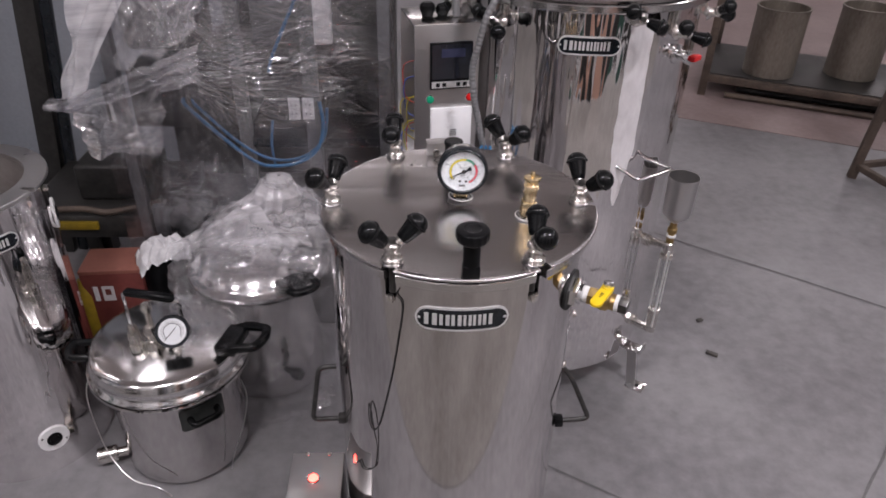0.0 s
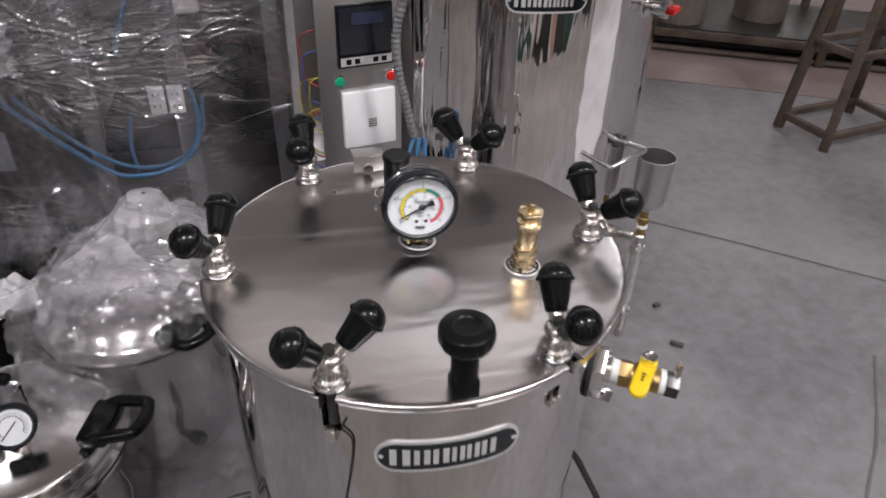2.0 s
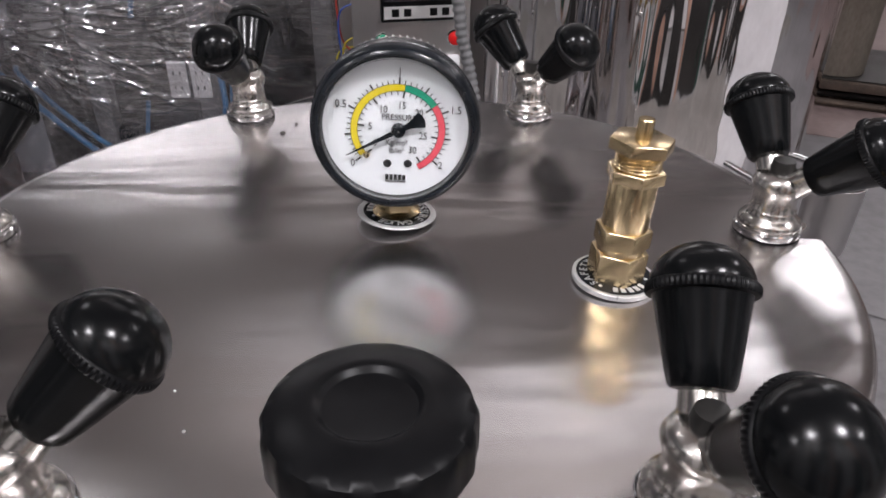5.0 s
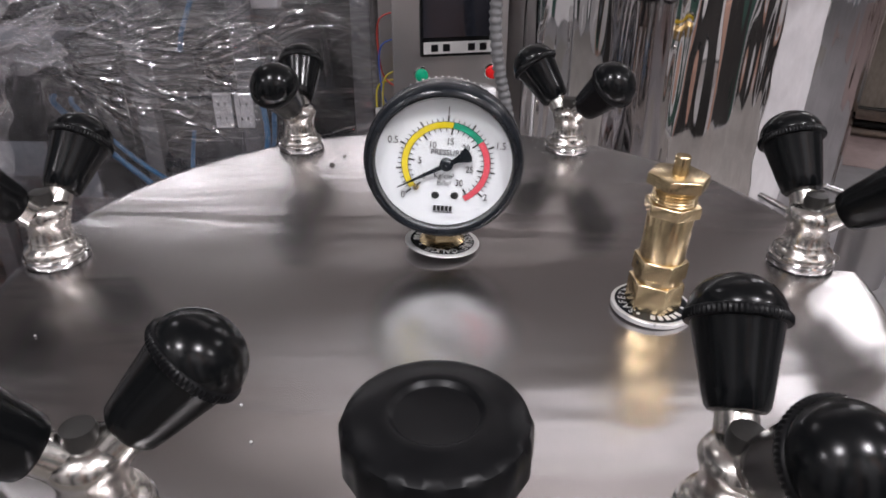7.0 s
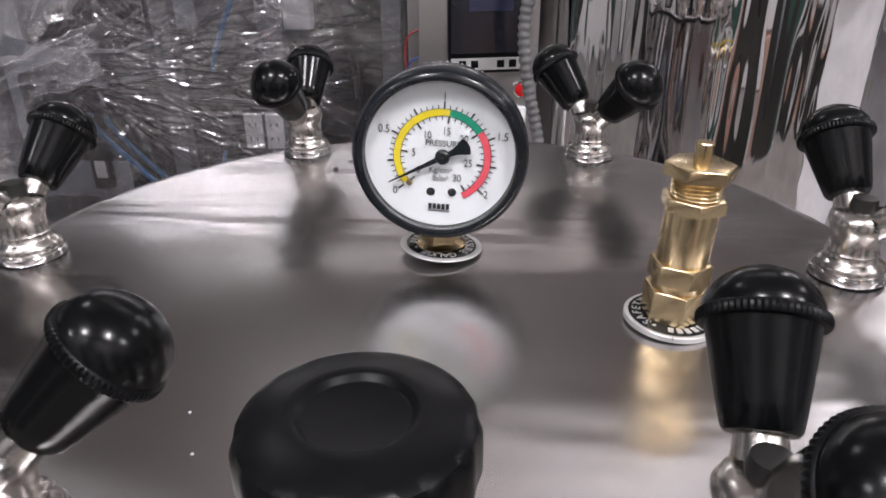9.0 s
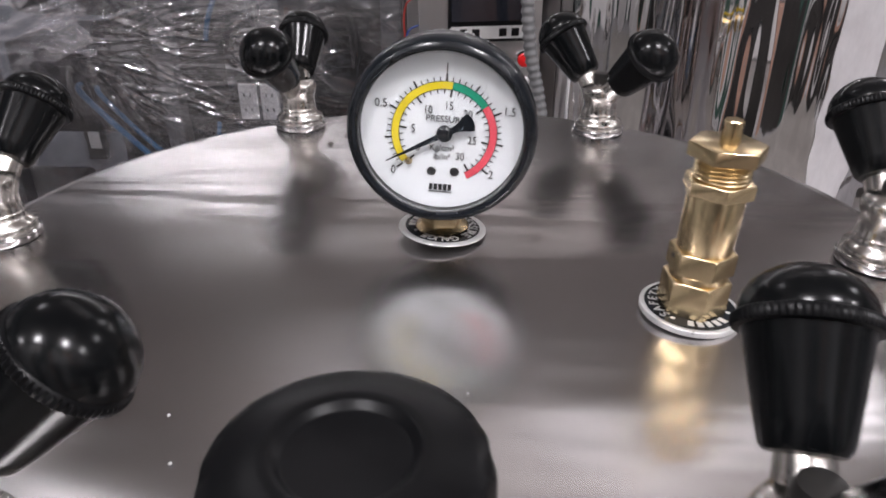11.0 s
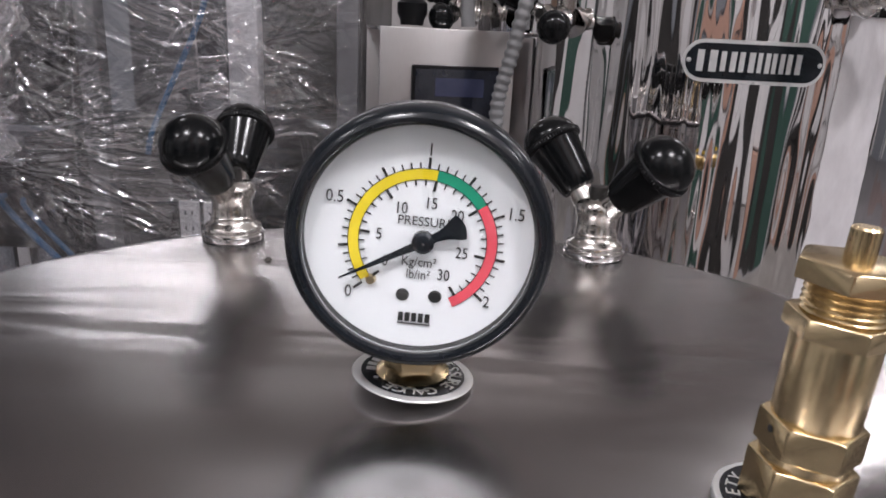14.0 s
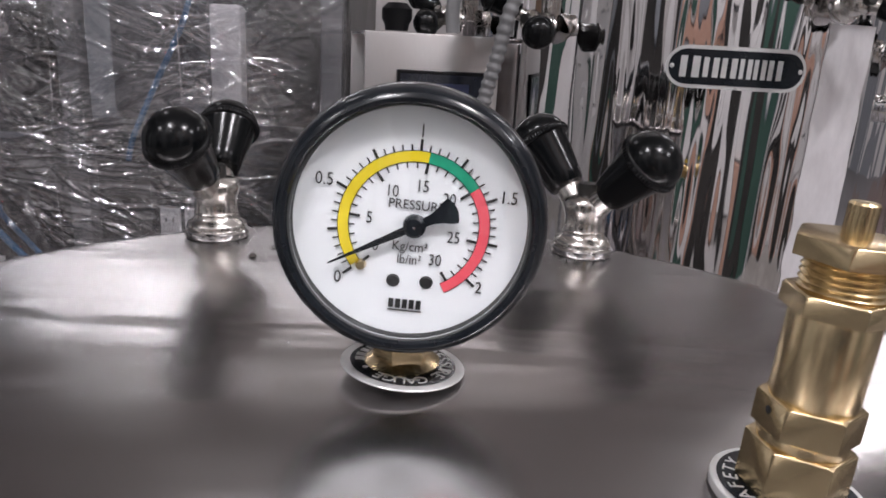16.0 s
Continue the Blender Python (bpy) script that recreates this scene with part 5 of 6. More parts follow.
def creased_sheet(x0, x1, z0, z1, y0, nx, nz, count, seed):
    """Tight film with many short sharp creases, most of them slanting, some fanning out from the gathered knot."""
    rng = np.random.default_rng(seed)
    gx, gz = np.meshgrid(np.linspace(x0, x1, nx), np.linspace(z0, z1, nz))
    h = 0.012 * np.sin(gx * 7.0 + seed) * np.sin(gz * 5.0 + 1.3 * seed) + 0.006 * np.sin(gx * 17 + gz * 9 + seed) + 0.001 * np.sin(gx * 11 - gz * 38 + seed)
    patches = [(rng.uniform(x0, x1), rng.uniform(z0 + 0.42, z1)) for _ in range(18)]
    for k in range(count):
        if k % 4:
            ox, oz = patches[k % len(patches)]
            cx, cz = ox + rng.normal(0, 0.075), oz + rng.normal(0, 0.06)
        else:
            cx, cz = rng.uniform(x0, x1), rng.uniform(z0, z1)
        if k % 3 == 0:
            ang = math.atan2(cz - 0.80, cx + 0.60) + rng.normal(0, 0.12)
        else:
            ang = rng.normal(-0.42, 0.38)
        length, width = rng.uniform(0.006, 0.075), rng.uniform(0.0012, 0.0034)
        height = width * rng.uniform(0.6, 1.5)
        bow = 4.0 * rng.normal(0, 1)
        reach = 1.4 * length + 0.008
        i0, i1 = [int(np.clip((cx + e - x0) / (x1 - x0) * (nx - 1), 0, nx - 1)) for e in (-reach, reach)]
        k0, k1 = [int(np.clip((cz + e - z0) / (z1 - z0) * (nz - 1), 0, nz - 1)) for e in (-reach, reach)]
        px, pz = gx[k0:k1, i0:i1] - cx, gz[k0:k1, i0:i1] - cz
        u = px * math.cos(ang) + pz * math.sin(ang)
        v = pz * math.cos(ang) - px * math.sin(ang) + bow * u * u
        h[k0:k1, i0:i1] -= height * np.exp(-(v / width) ** 2 - (u / length) ** 4)
    verts = np.stack([gx, y0 + h, gz], -1).reshape(-1, 3) + np.array([0.5, -1.1, 0.0])
    idx = np.arange(nx * nz).reshape(nz, nx)
    quads = np.stack([idx[:-1, :-1], idx[:-1, 1:], idx[1:, 1:], idx[1:, :-1]], -1).reshape(-1, 4)
    me = bpy.data.meshes.new("film")
    me.from_pydata(verts.tolist(), [], quads.tolist())
    me.polygons.foreach_set("use_smooth", [True] * len(me.polygons))
    me.materials.append(FILM)
    ob = new("film", me)
    ob.parent = wm
    return tagged(ob, "clear creased stretch film")


creased_sheet(-0.81, -0.088, 0.30, 1.12, 0.792, 520, 600, 620, 3)
creased_sheet(-0.79, -0.092, 0.32, 1.115, 0.815, 300, 340, 130, 8)


def film_side():
    def shape(u, v):
        y, z = 0.795 + 0.45 * u, 0.30 + 0.82 * v
        return Vector((-0.088 + 0.7 * crease(y, z, 3.0), y, z))
    return sheet(1, 1, 60, 160, shape)


wpart("film", film_side(), FILM, None, "", 80)

# rolled edges of the film layers
EDGES = [((-0.305, 0.79, 0.42), (-0.30, 0.785, 0.8), (-0.308, 0.79, 1.115)), ((-0.47, 0.788, 0.45), (-0.475, 0.785, 0.7), (-0.468, 0.788, 1.115)),
         ((-0.40, 0.785, 0.745), (-0.30, 0.782, 0.69), (-0.2, 0.785, 0.66)), ((-0.28, 0.785, 0.618), (-0.22, 0.785, 0.665), (-0.10, 0.785, 0.70))]
for e in EDGES:
    line_ = [q + Vector((0.006 * noise.noise(q * 7), 0, 0.006 * noise.noise(q * 8 + Vector((3, 0, 0))))) for q in rounded(e, 24)]
    wpart("film_edge", tube(line_, 0.0007, 5, [0.0003 + 0.0009 * abs(noise.noise(q * 12)) for q in line_]), GLINT, None, "thin rolled film edge")


FLAT = ((0.5, 0.0, 9.0), (0.4, 1.1, 13.0), (0.34, 2.2, 17.0), (0.26, 0.6, 26.0), (0.2, 2.8, 34.0), (0.14, 1.7, 49.0))


def facets(q, seed, waves):
    """Straight sharp folds crossing one another, as in crumpled film: about -1 to 1."""
    bend_ = 0.35 * noise.noise(q * 6.0)
    h = 0.0
    for k, (a, turn, f) in enumerate(waves):
        x = f * (q.x * math.cos(turn) + q.y * math.sin(turn) + 0.4 * q.z * math.sin(5.0 * turn + k)) + bend_ * (1 + 0.3 * k) + seed * 1.7 * k
        h += a * (4.0 * abs(x - math.floor(x + 0.5)) - 1.0) * (0.6 + 0.8 * abs(noise.noise(q * 5.0 + Vector((k, 0, 0)))))
    return h


def crumpled(corners, n, amount, seed, pleats=0.0, turns=9.0):
    """Loose piece of film between four corners, broken into sharp ridges, with pleats along its second direction."""
    p00, p10, p01, p11 = [Vector(c) for c in corners]

    def shape(u, v):
        p = p00.lerp(p10, u).lerp(p01.lerp(p11, u), v)
        q = Vector((p.x, p.z, seed))
        ridge = facets(q, seed, FLAT)
        wob = noise.noise(Vector((u * 2.5, v * 3.0, seed)))
        p.y += amount * ridge + pleats * math.sin(turns * u + 3.0 * wob)
        p.x += 0.02 * noise.noise(Vector((v * 4.0, u * 1.5, seed + 2)))
        p.z += 0.025 * noise.noise(Vector((u * 4.5, v * 1.5, seed + 4)))
        return p
    return sheet(1, 1, n, n, shape)


wpart("film_tail", crumpled([(-0.86, 0.735, 0.765), (-0.825, 0.73, 0.75), (-0.75, 0.74, 1.13), (-0.59, 0.75, 1.13)], 120, 0.0022, 2.2, 0.007, 7.0), MILKY, None, "milky loose tail of film", 16)
wpart("film_fold", crumpled([(-0.72, 0.745, 0.83), (-0.55, 0.765, 0.90), (-0.70, 0.745, 1.02), (-0.50, 0.77, 1.02)], 140, 0.004, 5.1, 0.006, 30.0), GLINT, None, "crinkled loose fold of film", 16)
wpart("film_drape", crumpled([(-0.825, 0.735, 0.62), (-0.66, 0.745, 0.61), (-0.84, 0.73, 0.755), (-0.62, 0.75, 0.79)], 130, 0.004, 7.7, 0.006, 20.0), GLINT, None, "loose clear film hanging in folds", 16)
wpart("film_drape", crumpled([(-0.67, 0.755, 0.42), (-0.36, 0.75, 0.42), (-0.64, 0.74, 0.80), (-0.50, 0.775, 0.76)], 140, 0.007, 1.3, 0.012, 24.0), FILM, None, "loose clear film hanging in folds", 16)


def film_rope():
    """Edge of the wrap drawn together: lengthwise pleats that open out towards the machine."""
    line_ = rounded([(-0.885, 0.715, 0.757), (-0.82, 0.715, 0.758), (-0.72, 0.725, 0.79), (-0.62, 0.745, 0.82), (-0.54, 0.77, 0.835)], 24)

    def shape(u, v):
        p = line_[min(int(u * (len(line_) - 1) + 0.5), len(line_) - 1)].copy()
        w = 0.02 + 0.075 * u ** 1.3
        q = v - 0.5
        p.z += q * w + 0.01 * noise.noise(Vector((u * 14, v * 5, 3.0)))
        p.y += 0.014 * math.sin(v * 21 + 2.5 * noise.noise(Vector((u * 6, v * 2, 0.0)))) - 0.012 * math.cos(q * 3.1) + 0.008 * noise.noise(Vector((u * 30, v * 9, 8.0)))
        return p
    return sheet(1, 1, 130, 60, shape)


wpart("film_rope", film_rope(), GLINT, None, "bunched gathered film", 16)

# ---- open tank ----
ot = thing("open_autoclave", -1.001, 0.418, 0, "open upright stainless autoclave shell without its lid, on the floor", "autoclave", rz=-8)
part("shell", notched([(0.0005, 0.02), (0.150, 0.02), (0.150, 0.676), (0.151, 0.676), (0.178, 0.676), (0.178, 0.673), (0.178, 0.645), (0.178, 0.6448), (0.178, 0.4), (0.178, 0.2), (0.178, 0.006), (0.176, 0.0), (0.0005, 0.0)],
                      [-60, 0, 60, 120, 180, 240], 2.0, 0.166, 360, low_z=0.6449), MIRROR_STEEL, ot, "polished stainless cylinder", 30)
part("rim", notched([(0.148, 0.6765), (0.19, 0.6765), (0.1915, 0.678), (0.1915, 0.684), (0.19, 0.686), (0.149, 0.686), (0.148, 0.685), (0.148, 0.6765)], [-60, 0, 60, 120, 180, 240], 1.6, 0.168, 360), SHEET_STEEL, ot, "flat satin notched rim", 30)
maker_plate(ot, 0.1782, -36, 0.607, 0.118)
for az, z, r_ in ((-40, 0.1, 0.033), (33, 0.575, 0.034)):
    fm = pose(0, 0, z, 0, 0, az) @ Matrix.Translation((0.176, 0, 0)) @ pose(0, 0, 0, 0, 90, 0)
    fl = part("white_flange", moved(rev([(0.0, 0.0), (r_, 0.0), (r_, 0.004), (r_ - 0.001, 0.0055), (0.014, 0.0055)], 36), fm), WHITE_PLASTIC, ot, "white plastic flange ring round a dark port")
    part("port", moved(rev([(0.0, 0.004), (0.009, 0.005), (0.011, 0.009), (0.0165, 0.008), (0.0165, 0.004)], 24), fm), BLACK_PLASTIC, fl)
    for k in range(2):
        part("screw", moved(rev([(0.0, 0.007), (0.002, 0.0065), (0.0025, 0.0055)], 10), fm @ pose(0, 0, 0, 0, 0, 60 + 180 * k) @ Matrix.Translation((r_ * 0.82, 0, 0))), DARK_METAL, fl)
part("side_pin", moved(rev([(0.0, 0.012), (0.004, 0.012), (0.0075, 0.009), (0.0075, 0.003), (0.004, 0.0)], 16), pose(0, 0, 0.655, 0, 0, 20) @ Matrix.Translation((0.178, 0, 0)) @ pose(0, 0, 0, 0, 90, 0)), NICKEL, ot)
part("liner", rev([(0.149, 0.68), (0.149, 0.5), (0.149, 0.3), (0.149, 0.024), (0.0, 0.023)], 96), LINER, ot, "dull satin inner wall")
# chrome dome shapes a reflection seen in the shell; the tank has no such part
dip = part("reflection_dome", moved(rev([(0.0, 0.0), (0.016, 0.004), (0.026, 0.024), (0.028, 0.05), (0.02, 0.07), (0.007, 0.084), (0.0, 0.086)], 28), Matrix.Translation((0.06, -0.17, 0.40))), CHROME, ot, "chrome dome standing in for a reflection in the shell")

# ---- small portable pot ----
PX, PY = -0.608, 0.364
pot = thing("pressure_pot", PX, PY, 0, "small polished steel pressure pot with black handles and gauge", "pressure cooker")
part("body", rev([(0.0, 0.004), (0.13, 0.004), (0.137, 0.006), (0.141, 0.014), (0.142, 0.03), (0.1415, 0.15), (0.142, 0.255), (0.148, 0.262), (0.1745, 0.268), (0.176, 0.272), (0.1745, 0.276), (0.15, 0.277)], 96), BODY_STEEL, pot, "polished steel pot body")
part("lid", rev([(0.15, 0.277), (0.174, 0.279), (0.176, 0.284), (0.1735, 0.289), (0.1685, 0.292), (0.1665, 0.297), (0.1665, 0.303), (0.168, 0.307), (0.168, 0.312), (0.1655, 0.316), (0.1645, 0.322), (0.162, 0.327), (0.156, 0.331), (0.146, 0.3335), (0.12, 0.3385), (0.09, 0.3435), (0.06, 0.348), (0.03, 0.351), (0.0, 0.352)], 96), POT_STEEL, pot, "domed mirror-bright lid with a rolled rim")
for az, hz, k_ in ((-14, 0.334, 1.0), (190, 0.292, 0.86)):
    hm = pose(0, 0, hz, 0, -6, az) @ Matrix.Diagonal((k_, k_ * k_, k_, 1))
    grip = bent([(0.150, -0.035, 0.0), (0.175, -0.04, 0.01), (0.232, -0.033, 0.012), (0.24, 0.0, 0.012), (0.232, 0.033, 0.012), (0.175, 0.04, 0.01), (0.150, 0.035, 0.0)], 0.012)
    part("side_grip", moved(merge(tube(grip, 0.0105, 10), block(0.045, 0.085, 0.026, 0.006, (0.16, 0, 0.0))), hm), BAKELITE, pot, "black moulded side grip")
fg = part("front_grip", moved(merge(tube(bent([(0.142, -0.03, 0.0), (0.165, -0.03, -0.004), (0.165, 0.03, -0.004), (0.142, 0.03, 0.0)], 0.01), 0.0075, 10)), pose(0, 0, 0.208, 0, 0, -52)), BAKELITE, pot, "black front grip on a recessed plate")
plate_bm = bend(prism([(-0.05, -0.03), (-0.044, -0.034), (0.044, -0.034), (0.05, -0.03), (0.05, 0.022), (0.044, 0.026), (-0.044, 0.026), (-0.05, 0.022)], 0.0, 0.004, 0.0015), 0.1425, -52, 0.208)
part("grip_plate", plate_bm, GRIP_PLATE, fg, "dark painted backing plate")
part("bridge", merge(tube(bent([(-0.085, 0.028, 0.34), (-0.085, 0.028, 0.43), (0.045, -0.005, 0.43), (0.045, -0.005, 0.35)], 0.006), 0.004, 8)), CHROME, pot)
part("bridge_grip", moved(block(0.115, 0.02, 0.015, 0.005, (0, 0, 0)), Matrix.Translation((-0.022, 0.012, 0.436)) @ pose(0, 0, 0, 0, 0, -14)), BAKELITE, pot, "black top carrying grip")
pg = Matrix.Translation((0.046, -0.074, 0.405)) @ pose(0, 0, 0, 0, 0, 18) @ pose(0, 0, 0, 58, 0, 0)
pgauge = part("dial_gauge", moved(rev([(0.0, -0.024), (0.03, -0.024), (0.0345, -0.02), (0.0345, 0.0035), (0.0335, 0.005), (0.03, 0.005), (0.0275, 0.0015)], 48), pg), BLACK_PAINT, pot, "small black dial gauge")
part("dial", moved(rev([(0.0, 0.0015), (0.0278, 0.0015)], 48), pg), DIAL_WHITE, pgauge, "white dial")
for k in range(25):
    part("tick", moved(block(0.004, 0.0008, 0.0003, 0, (0.021, 0, 0.0021)), pg @ pose(0, 0, 0, 0, 0, 220 - 260 * k / 24)), INK, pgauge)
part("needle", moved(block(0.034, 0.0016, 0.0004, 0, (0.006, 0, 0.0026)), pg @ pose(0, 0, 0, 0, 0, 222)), INK, pgauge)
part("dial_arc", moved(arc(0.0165, 0.0178, 220, -40, 0.0019), pg), INK, pgauge)
part("gauge_stem", tube([(0.043, -0.06, 0.345), (0.046, -0.066, 0.395)], 0.008, 12), NICKEL, pot)
for x, y, z1, r_ in ((-0.02, -0.02, 0.435, 0.012), (-0.008, -0.055, 0.40, 0.013), (0.022, -0.045, 0.385, 0.011), (-0.055, -0.03, 0.385, 0.011), (-0.04, -0.062, 0.376, 0.012)):
    part("valve_post", moved(rev([(0.0, z1 + 0.004), (r_ * 0.7, z1 + 0.003), (r_, z1 - 0.004), (r_, z1 - 0.014), (r_ * 0.6, z1 - 0.018), (r_ * 0.6, 0.368), (r_ * 1.25, 0.366), (r_ * 1.25, 0.348)], 20), Matrix.Translation((x, y, 0))), NICKEL, pot, "bright valve post")
part("spigot", moved(rev([(0.0, 0.0), (0.011, 0.0), (0.011, 0.02), (0.0195, 0.022), (0.0195, 0.064), (0.016, 0.065), (0.015, 0.05), (0.0, 0.05)], 24), Matrix.Translation((-0.13, -0.055, 0.03)) @ pose(0, 0, 0, 0, 90, 197)), NICKEL, pot, "short bright drain spigot")
tie = rounded([(-0.165, -0.06, 0.262), (-0.17, -0.075, 0.235), (-0.165, -0.09, 0.18), (-0.135, -0.125, 0.095), (-0.085, -0.155, 0.045), (-0.03, -0.165, 0.03), (0.0, -0.17, 0.004)], 8)
part("tie_wire", tube(tie, 0.0014, 6), THIN_WIRE, pot, "thin bright tie wire")
part("tie_wire", tube(rounded([(0.165, -0.06, 0.255), (0.172, -0.06, 0.2), (0.155, -0.075, 0.12), (0.13, -0.09, 0.05), (0.12, -0.1, 0.01)], 8), 0.0011, 6), THIN_WIRE, pot)

# ---- second pot under a plastic bag ----
bx, by = -0.447, 0.632
bp_ = thing("bagged_pot", bx, by, 0, "polished steel pot packed in a crumpled clear plastic bag", "pressure cooker")
part("body", rev([(0.0, 0.004), (0.13, 0.004), (0.14, 0.012), (0.141, 0.315), (0.148, 0.327), (0.172, 0.333), (0.174, 0.339), (0.15, 0.343)], 72), BODY_STEEL, bp_)
part("lid", rev([(0.15, 0.343), (0.174, 0.347), (0.174, 0.353), (0.16, 0.358), (0.153, 0.365), (0.14, 0.383), (0.1, 0.403), (0.05, 0.415), (0.0, 0.418)], 72), POT_STEEL, bp_, "domed bright lid")
for az in (-50, 130):
    grip = bent([(0.150, -0.032, 0.0), (0.175, -0.036, 0.01), (0.222, -0.03, 0.012), (0.228, 0.0, 0.012), (0.222, 0.03, 0.012), (0.175, 0.036, 0.01), (0.150, 0.032, 0.0)], 0.012)
    part("side_grip", moved(merge(tube(grip, 0.010, 10), block(0.04, 0.08, 0.024, 0.006, (0.16, 0, 0.0))), pose(0, 0, 0.375, 0, 0, az)), BAKELITE, bp_, "black moulded side grip")
part("top_grip", moved(block(0.03, 0.03, 0.035, 0.008, (0.06, 0.0, 0.43)), pose(0, 0, 0, 0, 0, -20)), BAKELITE, bp_)
part("cock", moved(rev([(0.0, 0.0), (0.008, 0.0), (0.008, 0.03), (0.014, 0.031), (0.016, 0.045), (0.012, 0.055), (0.0, 0.056)], 20), Matrix.Translation((0.06, -0.13, 0.11)) @ pose(0, 0, 0, 0, 90, -35)), BLACK_PLASTIC, bp_, "black capped drain cock")


def bag_mesh(profile, folds, seed):
    """Loose film round the pot: a turned shape broken up by folds and slack."""
    n, bm = 240, bmesh.new()
    fine_prof = []
    for (r0, z0), (r1, z1) in zip(profile, profile[1:]):
        for k in range(12):
            fine_prof.append((r0 + (r1 - r0) * k / 12, z0 + (z1 - z0) * k / 12))
    fine_prof.append(profile[-1])
    rings = []
    for r, z in fine_prof:
        lift = max(0.0, (z - 0.33) / 0.27)
        ring = []
        for k in range(n):
            a = 2 * math.pi * k / n
            c, s_ = math.cos(a), math.sin(a)
            q = Vector((r * c, r * s_, z + seed))
            f = 1 + 0.2 * noise.noise(Vector((c * 1.3, s_ * 1.3, z * 5 + seed)))
            f += folds * (0.45 + 0.55 * min(1.0, lift * 1.5)) * 0.95 * facets(q, seed, FLAT)
            ring.append(bm.verts.new((0.075 * lift + r * f * c, -0.02 * lift + r * f * s_, max(0.003, z + 0.03 * noise.noise(q * 9)))))
        rings.append(ring)
    for a, b in zip(rings, rings[1:]):
        for k in range(n):
            bm.faces.new((a[k], a[(k + 1) % n], b[(k + 1) % n], b[k]))
    return bm


part("bag", bag_mesh([(0.004, 0.605), (0.03, 0.6), (0.05, 0.575), (0.058, 0.54), (0.068, 0.525), (0.09, 0.505), (0.13, 0.485), (0.172, 0.45), (0.197, 0.41), (0.205, 0.36), (0.205, 0.3), (0.203, 0.2), (0.21, 0.1), (0.22, 0.03), (0.235, 0.004)], 0.24, 2.0),
     CROWN, bp_, "crumpled clear plastic bag, milky at its gathered top", 14)


def bag_wing():
    """Milky fold of the bag drawn out sideways over the pot lid."""
    def shape(u, v):
        a = Vector((-0.17, -0.06, 0.45)).lerp(Vector((0.02, -0.06, 0.56)), u)
        b = Vector((-0.2, -0.10, 0.42)).lerp(Vector((0.09, -0.12, 0.475)), u)
        p = a.lerp(b, v)
        p.z += 0.018 * math.sin(v * 3.1) + 0.008 * noise.noise(Vector((u * 7, v * 5, 1.0)))
        p.y += 0.012 * noise.noise(Vector((u * 9, v * 3, 6.0)))
        return p
    return sheet(1, 1, 60, 30, shape)


part("bag_fold", bag_wing(), CROWN, bp_, "milky folded edge of the bag", 80)

# ---- clutter behind the pots ----
rb = thing("red_carton", -0.837, 0.696, 0, "red and orange printed carton standing behind the pot", "carton", rz=4)
carton = part("carton_body", block(0.155, 0.11, 0.31, 0.003, (0, 0, 0.155)), RED_CARD, rb)
part("carton_top", block(0.157, 0.112, 0.012, 0.003, (0, 0, 0.3145)), ORANGE_CARD, rb, "orange carton top flap")
for dx, w_ in ((-0.045, 0.012), (-0.015, 0.03)):
    part("print_block", block(w_, 0.001, 0.045, 0, (dx, -0.0556, 0.25)), CLOTH, rb)
part("print_block", block(0.014, 0.001, 0.018, 0, (-0.015, -0.0563, 0.255)), RED_CARD, rb)

db = thing("dark_canister", -0.722, 0.702, 0, "dark plastic canister beside the red carton", "canister")
part("canister_body", rev([(0.0, 0.0), (0.05, 0.0), (0.053, 0.004), (0.053, 0.31), (0.045, 0.335), (0.03, 0.345), (0.0, 0.347)], 32), BLACK_PLASTIC, db)


def rag():
    def shape(u, v):
        x, y = (u - 0.5) * 0.17, (v - 0.5) * 0.14
        n_ = noise.noise(Vector((x * 22, y * 22, 1.0)))
        return Vector((x + 0.012 * n_, y, 0.062 + 0.035 * n_ + 0.02 * noise.noise(Vector((x * 50, y * 50, 4.0))) - 3.2 * (x * x + y * y) * 2.2))
    return sheet(1, 1, 40, 34, shape)


solo("packing_cloth", rag(), CLOTH, "crumpled white packing cloth lying on the dark canister", "cloth", m=pose(-0.712, 0.702, 0.318, 0, 0, 25) @ Matrix.Diagonal((0.8, 0.75, 1, 1)), angle=25)
cw = thing("yellow_bottle", -0.912, 0.646, 0, "yellow plastic bottle beside the red carton", "bottle")
part("bottle_body", rev([(0.0, 0.0), (0.02, 0.0), (0.022, 0.003), (0.022, 0.24), (0.012, 0.27), (0.01, 0.29), (0.0, 0.29)], 24), DARK_YELLOW, cw)

bench = thing("dark_bench", -0.937, 1.03, 0, "low oily dark steel bench with a yellow edge", "bench")
part("bench_top", block(0.42, 0.36, 0.07, 0.006, (0, 0, 0.325)), DARK_METAL, bench)
part("yellow_edge", block(0.2, 0.012, 0.024, 0.003, (-0.09, -0.187, 0.335)), DARK_YELLOW, bench, "dirty yellow painted edge strip")
part("front_rail", tube(bent([(-0.2, -0.175, 0.375), (-0.02, -0.18, 0.385), (0.04, -0.182, 0.372), (0.19, -0.17, 0.40)], 0.02), 0.009, 10), RUST, bench)
part("end_block", block(0.035, 0.05, 0.11, 0.005, (0.185, -0.175, 0.345)), GREY_PANEL, bench)
part("vice_block", block(0.22, 0.14, 0.11, 0.012, (0.04, -0.02, 0.415), 3), DARK_METAL, bench)
for x in (-0.19, 0.19):
    for y in (-0.16, 0.16):
        part("bench_leg", block(0.035, 0.035, 0.29, 0.003, (x, y, 0.145)), DARK_METAL, bench)

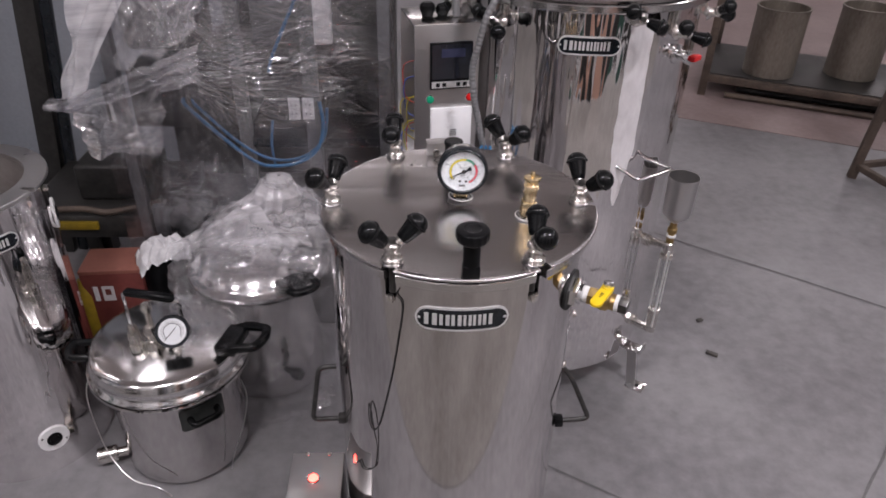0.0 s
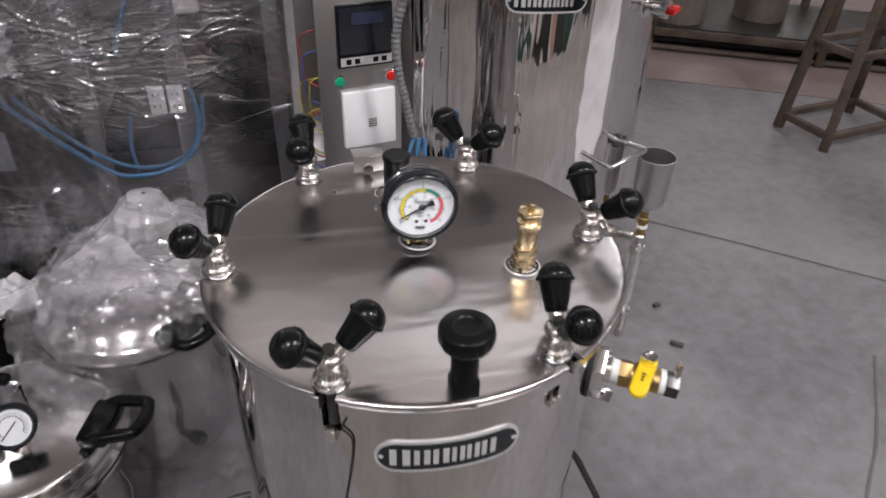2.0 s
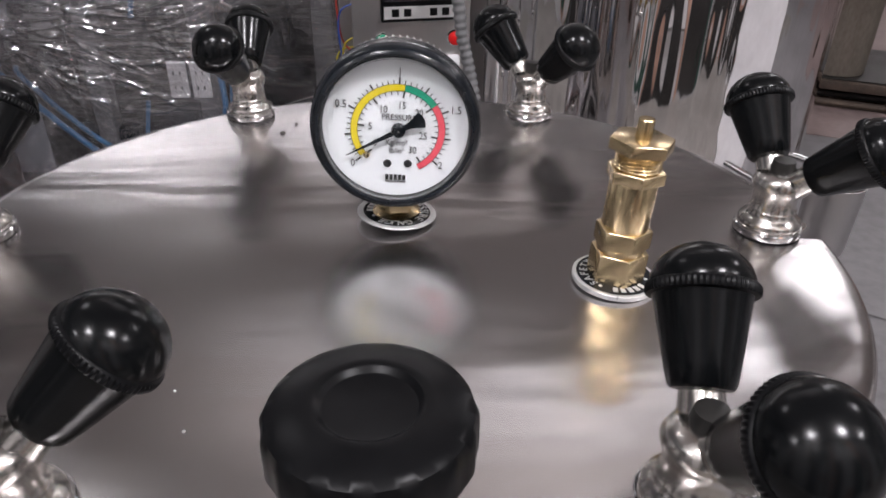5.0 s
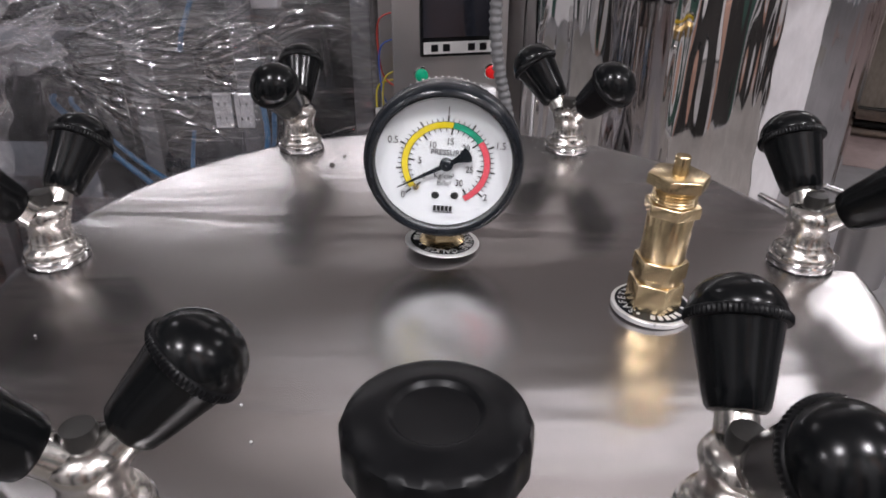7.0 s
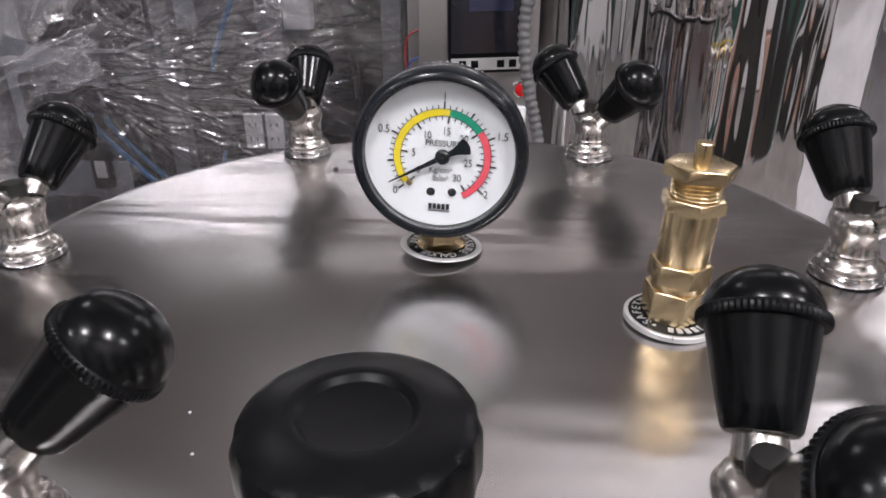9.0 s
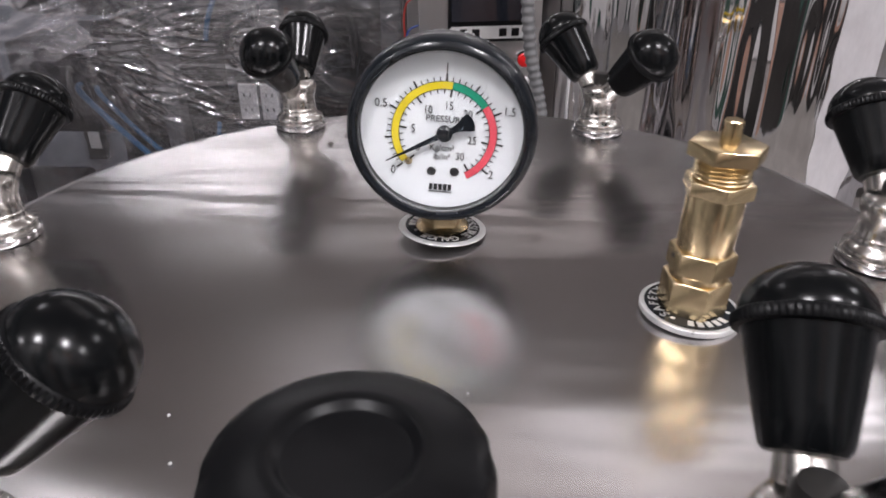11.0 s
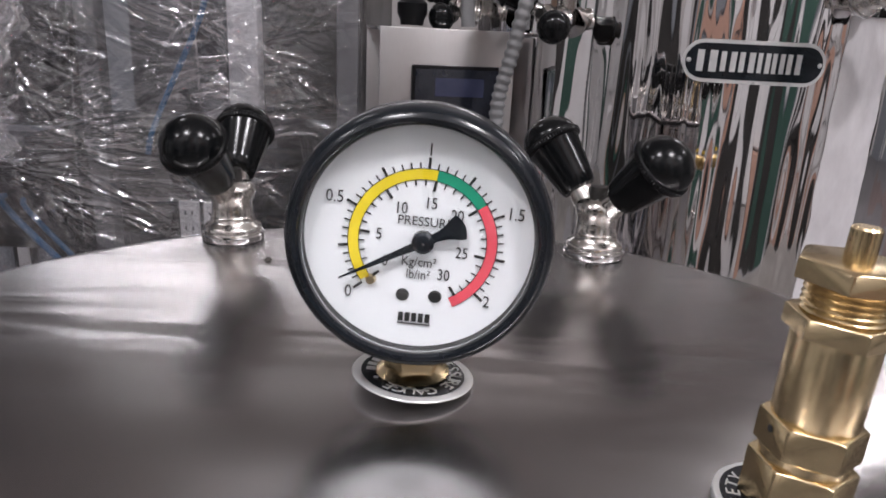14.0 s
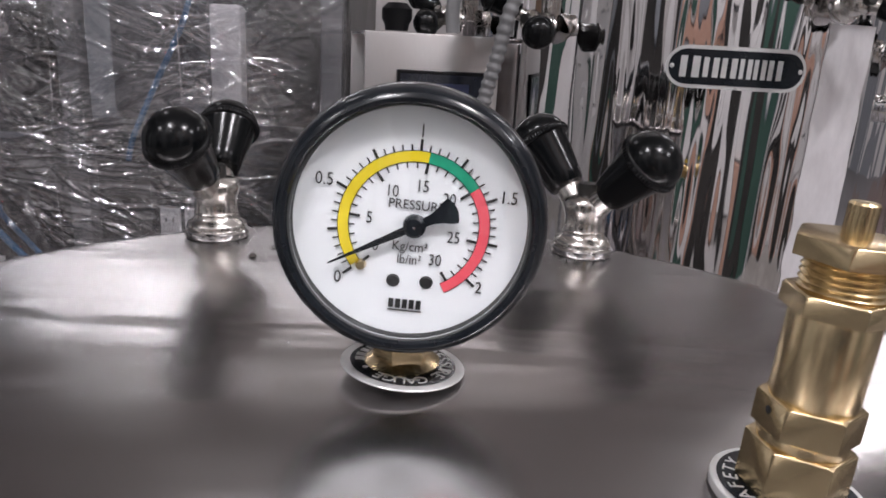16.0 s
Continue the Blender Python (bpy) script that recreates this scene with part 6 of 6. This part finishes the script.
lb = thing("dark_post", -1.195, 1.235, 0, "dark leaning steel post against the partition wall", "post")
part("post_bar", bar((-0.06, 0.03, 0.0), (0.14, 0.03, 1.75), 0.075, 0.06, 0.004), DARK_METAL, lb)
part("post_edge", bar((-0.008, 0.02, 0.0), (0.192, 0.02, 1.75), 0.024, 0.03, 0.003), BLACK_PAINT, lb)
part("foot_gusset", prism([(0.03, -0.02), (0.11, -0.02), (0.11, 0.04), (0.03, 0.04)], 0.0, 0.27, 0.01), DARK_METAL, lb)
sw = thing("wall_switch", -1.235, 1.86, 0.29, "small grey wall switch box on the partition wall", "switch")
part("switch_box", block(0.06, 0.03, 0.2, 0.004, (0, -0.016, 0)), DARK_METAL, sw)
part("switch_face", block(0.035, 0.006, 0.08, 0.002, (0.004, -0.034, -0.02)), WHITE_PLASTIC, sw)

# ---- floor litter ----
for x, y, a, l in ((0.815, 0.658, -35, 0.034), (0.833, 0.815, 20, 0.02)):
    bit = block(l, 0.012, 0.008, 0.002, (0, 0, 0.004))
    for v in bit.verts:
        v.co += Vector((0.003 * noise.noise(v.co * 300), 0.003 * noise.noise(v.co * 300 + Vector((5, 0, 0))), 0.0))
    solo("metal_scrap", bit, DEBRIS, "small dark metal offcut lying on the concrete floor", "scrap", m=pose(x, y, 0.0008, 0, 0, a))

# ---- steel rack with two drums ----
rack = thing("steel_rack", 1.555, 2.825, 0, "low rusty steel rack frame with stored bars", "rack", rz=-26)
for u in (0.0, 1.0, 2.0):
    for v in (0.0, 0.62):
        part("upright", bar((u, v, 0.0), (u, v, 0.62), 0.04, 0.04, 0.003), RUST, rack)
for v in (0.0, 0.62):
    part("long_rail", bar((0.0, v, 0.10), (2.0, v, 0.10), 0.04, 0.04, 0.003), RUST, rack)
part("cross_rail", bar((0.0, 0.0, 0.10), (0.0, 0.62, 0.10), 0.035, 0.035, 0.003), RUST, rack)
part("shelf_plate", block(2.0, 0.62, 0.006, 0.001, (1.0, 0.31, 0.124)), DARK_METAL, rack)
for k in range(7):
    y = -0.01 + 0.07 * k
    part("stored_bar", tube([(0.12 + 0.05 * (k % 3), y, 0.022 + 0.02 * (k % 2)), (2.3, y + 0.03, 0.022 + 0.02 * (k % 2))], 0.016, 8), (RUST, DARK_METAL, OLD_BRASS)[k % 3], rack)
for x, y, h in ((1.895, 2.825, 0.345), (2.343, 2.80, 0.355)):
    dr = thing("steel_drum", x, y, 0.1275, "open weathered brown steel drum standing on the rack", "drum", "drums on the rack")
    part("drum_shell", rev([(0.0, 0.0), (0.128, 0.0), (0.131, 0.003), (0.131, h), (0.135, h), (0.135, h + 0.008), (0.126, h + 0.008), (0.126, 0.01), (0.0, 0.01)], 56), DRUM_STEEL, dr)

st = thing("steel_stand", 2.07, 1.728, 0, "rusty welded square-tube stand on the concrete floor", "stand")
A, B, C, D4 = (-0.21, 0.08), (-0.16, -0.15), (0.19, 0.16), (0.23, -0.07)
tops = {}
for p in (A, B, C, D4):
    tops[p] = (p[0] * 0.72, p[1] * 0.72, 0.82)
    part("stand_leg", bar((p[0], p[1], 0.0), tops[p], 0.034, 0.034, 0.002), RUST, st)


def along(p, f):
    return tuple(a + (b - a) * f for a, b in zip((p[0], p[1], 0.0), tops[p]))


for p, q in ((A, B), (B, D4), (D4, C), (C, A)):
    for f in (0.07, 0.45, 0.98):
        part("stand_rail", bar(along(p, f), along(q, f), 0.026, 0.026, 0.002), RUST, st)
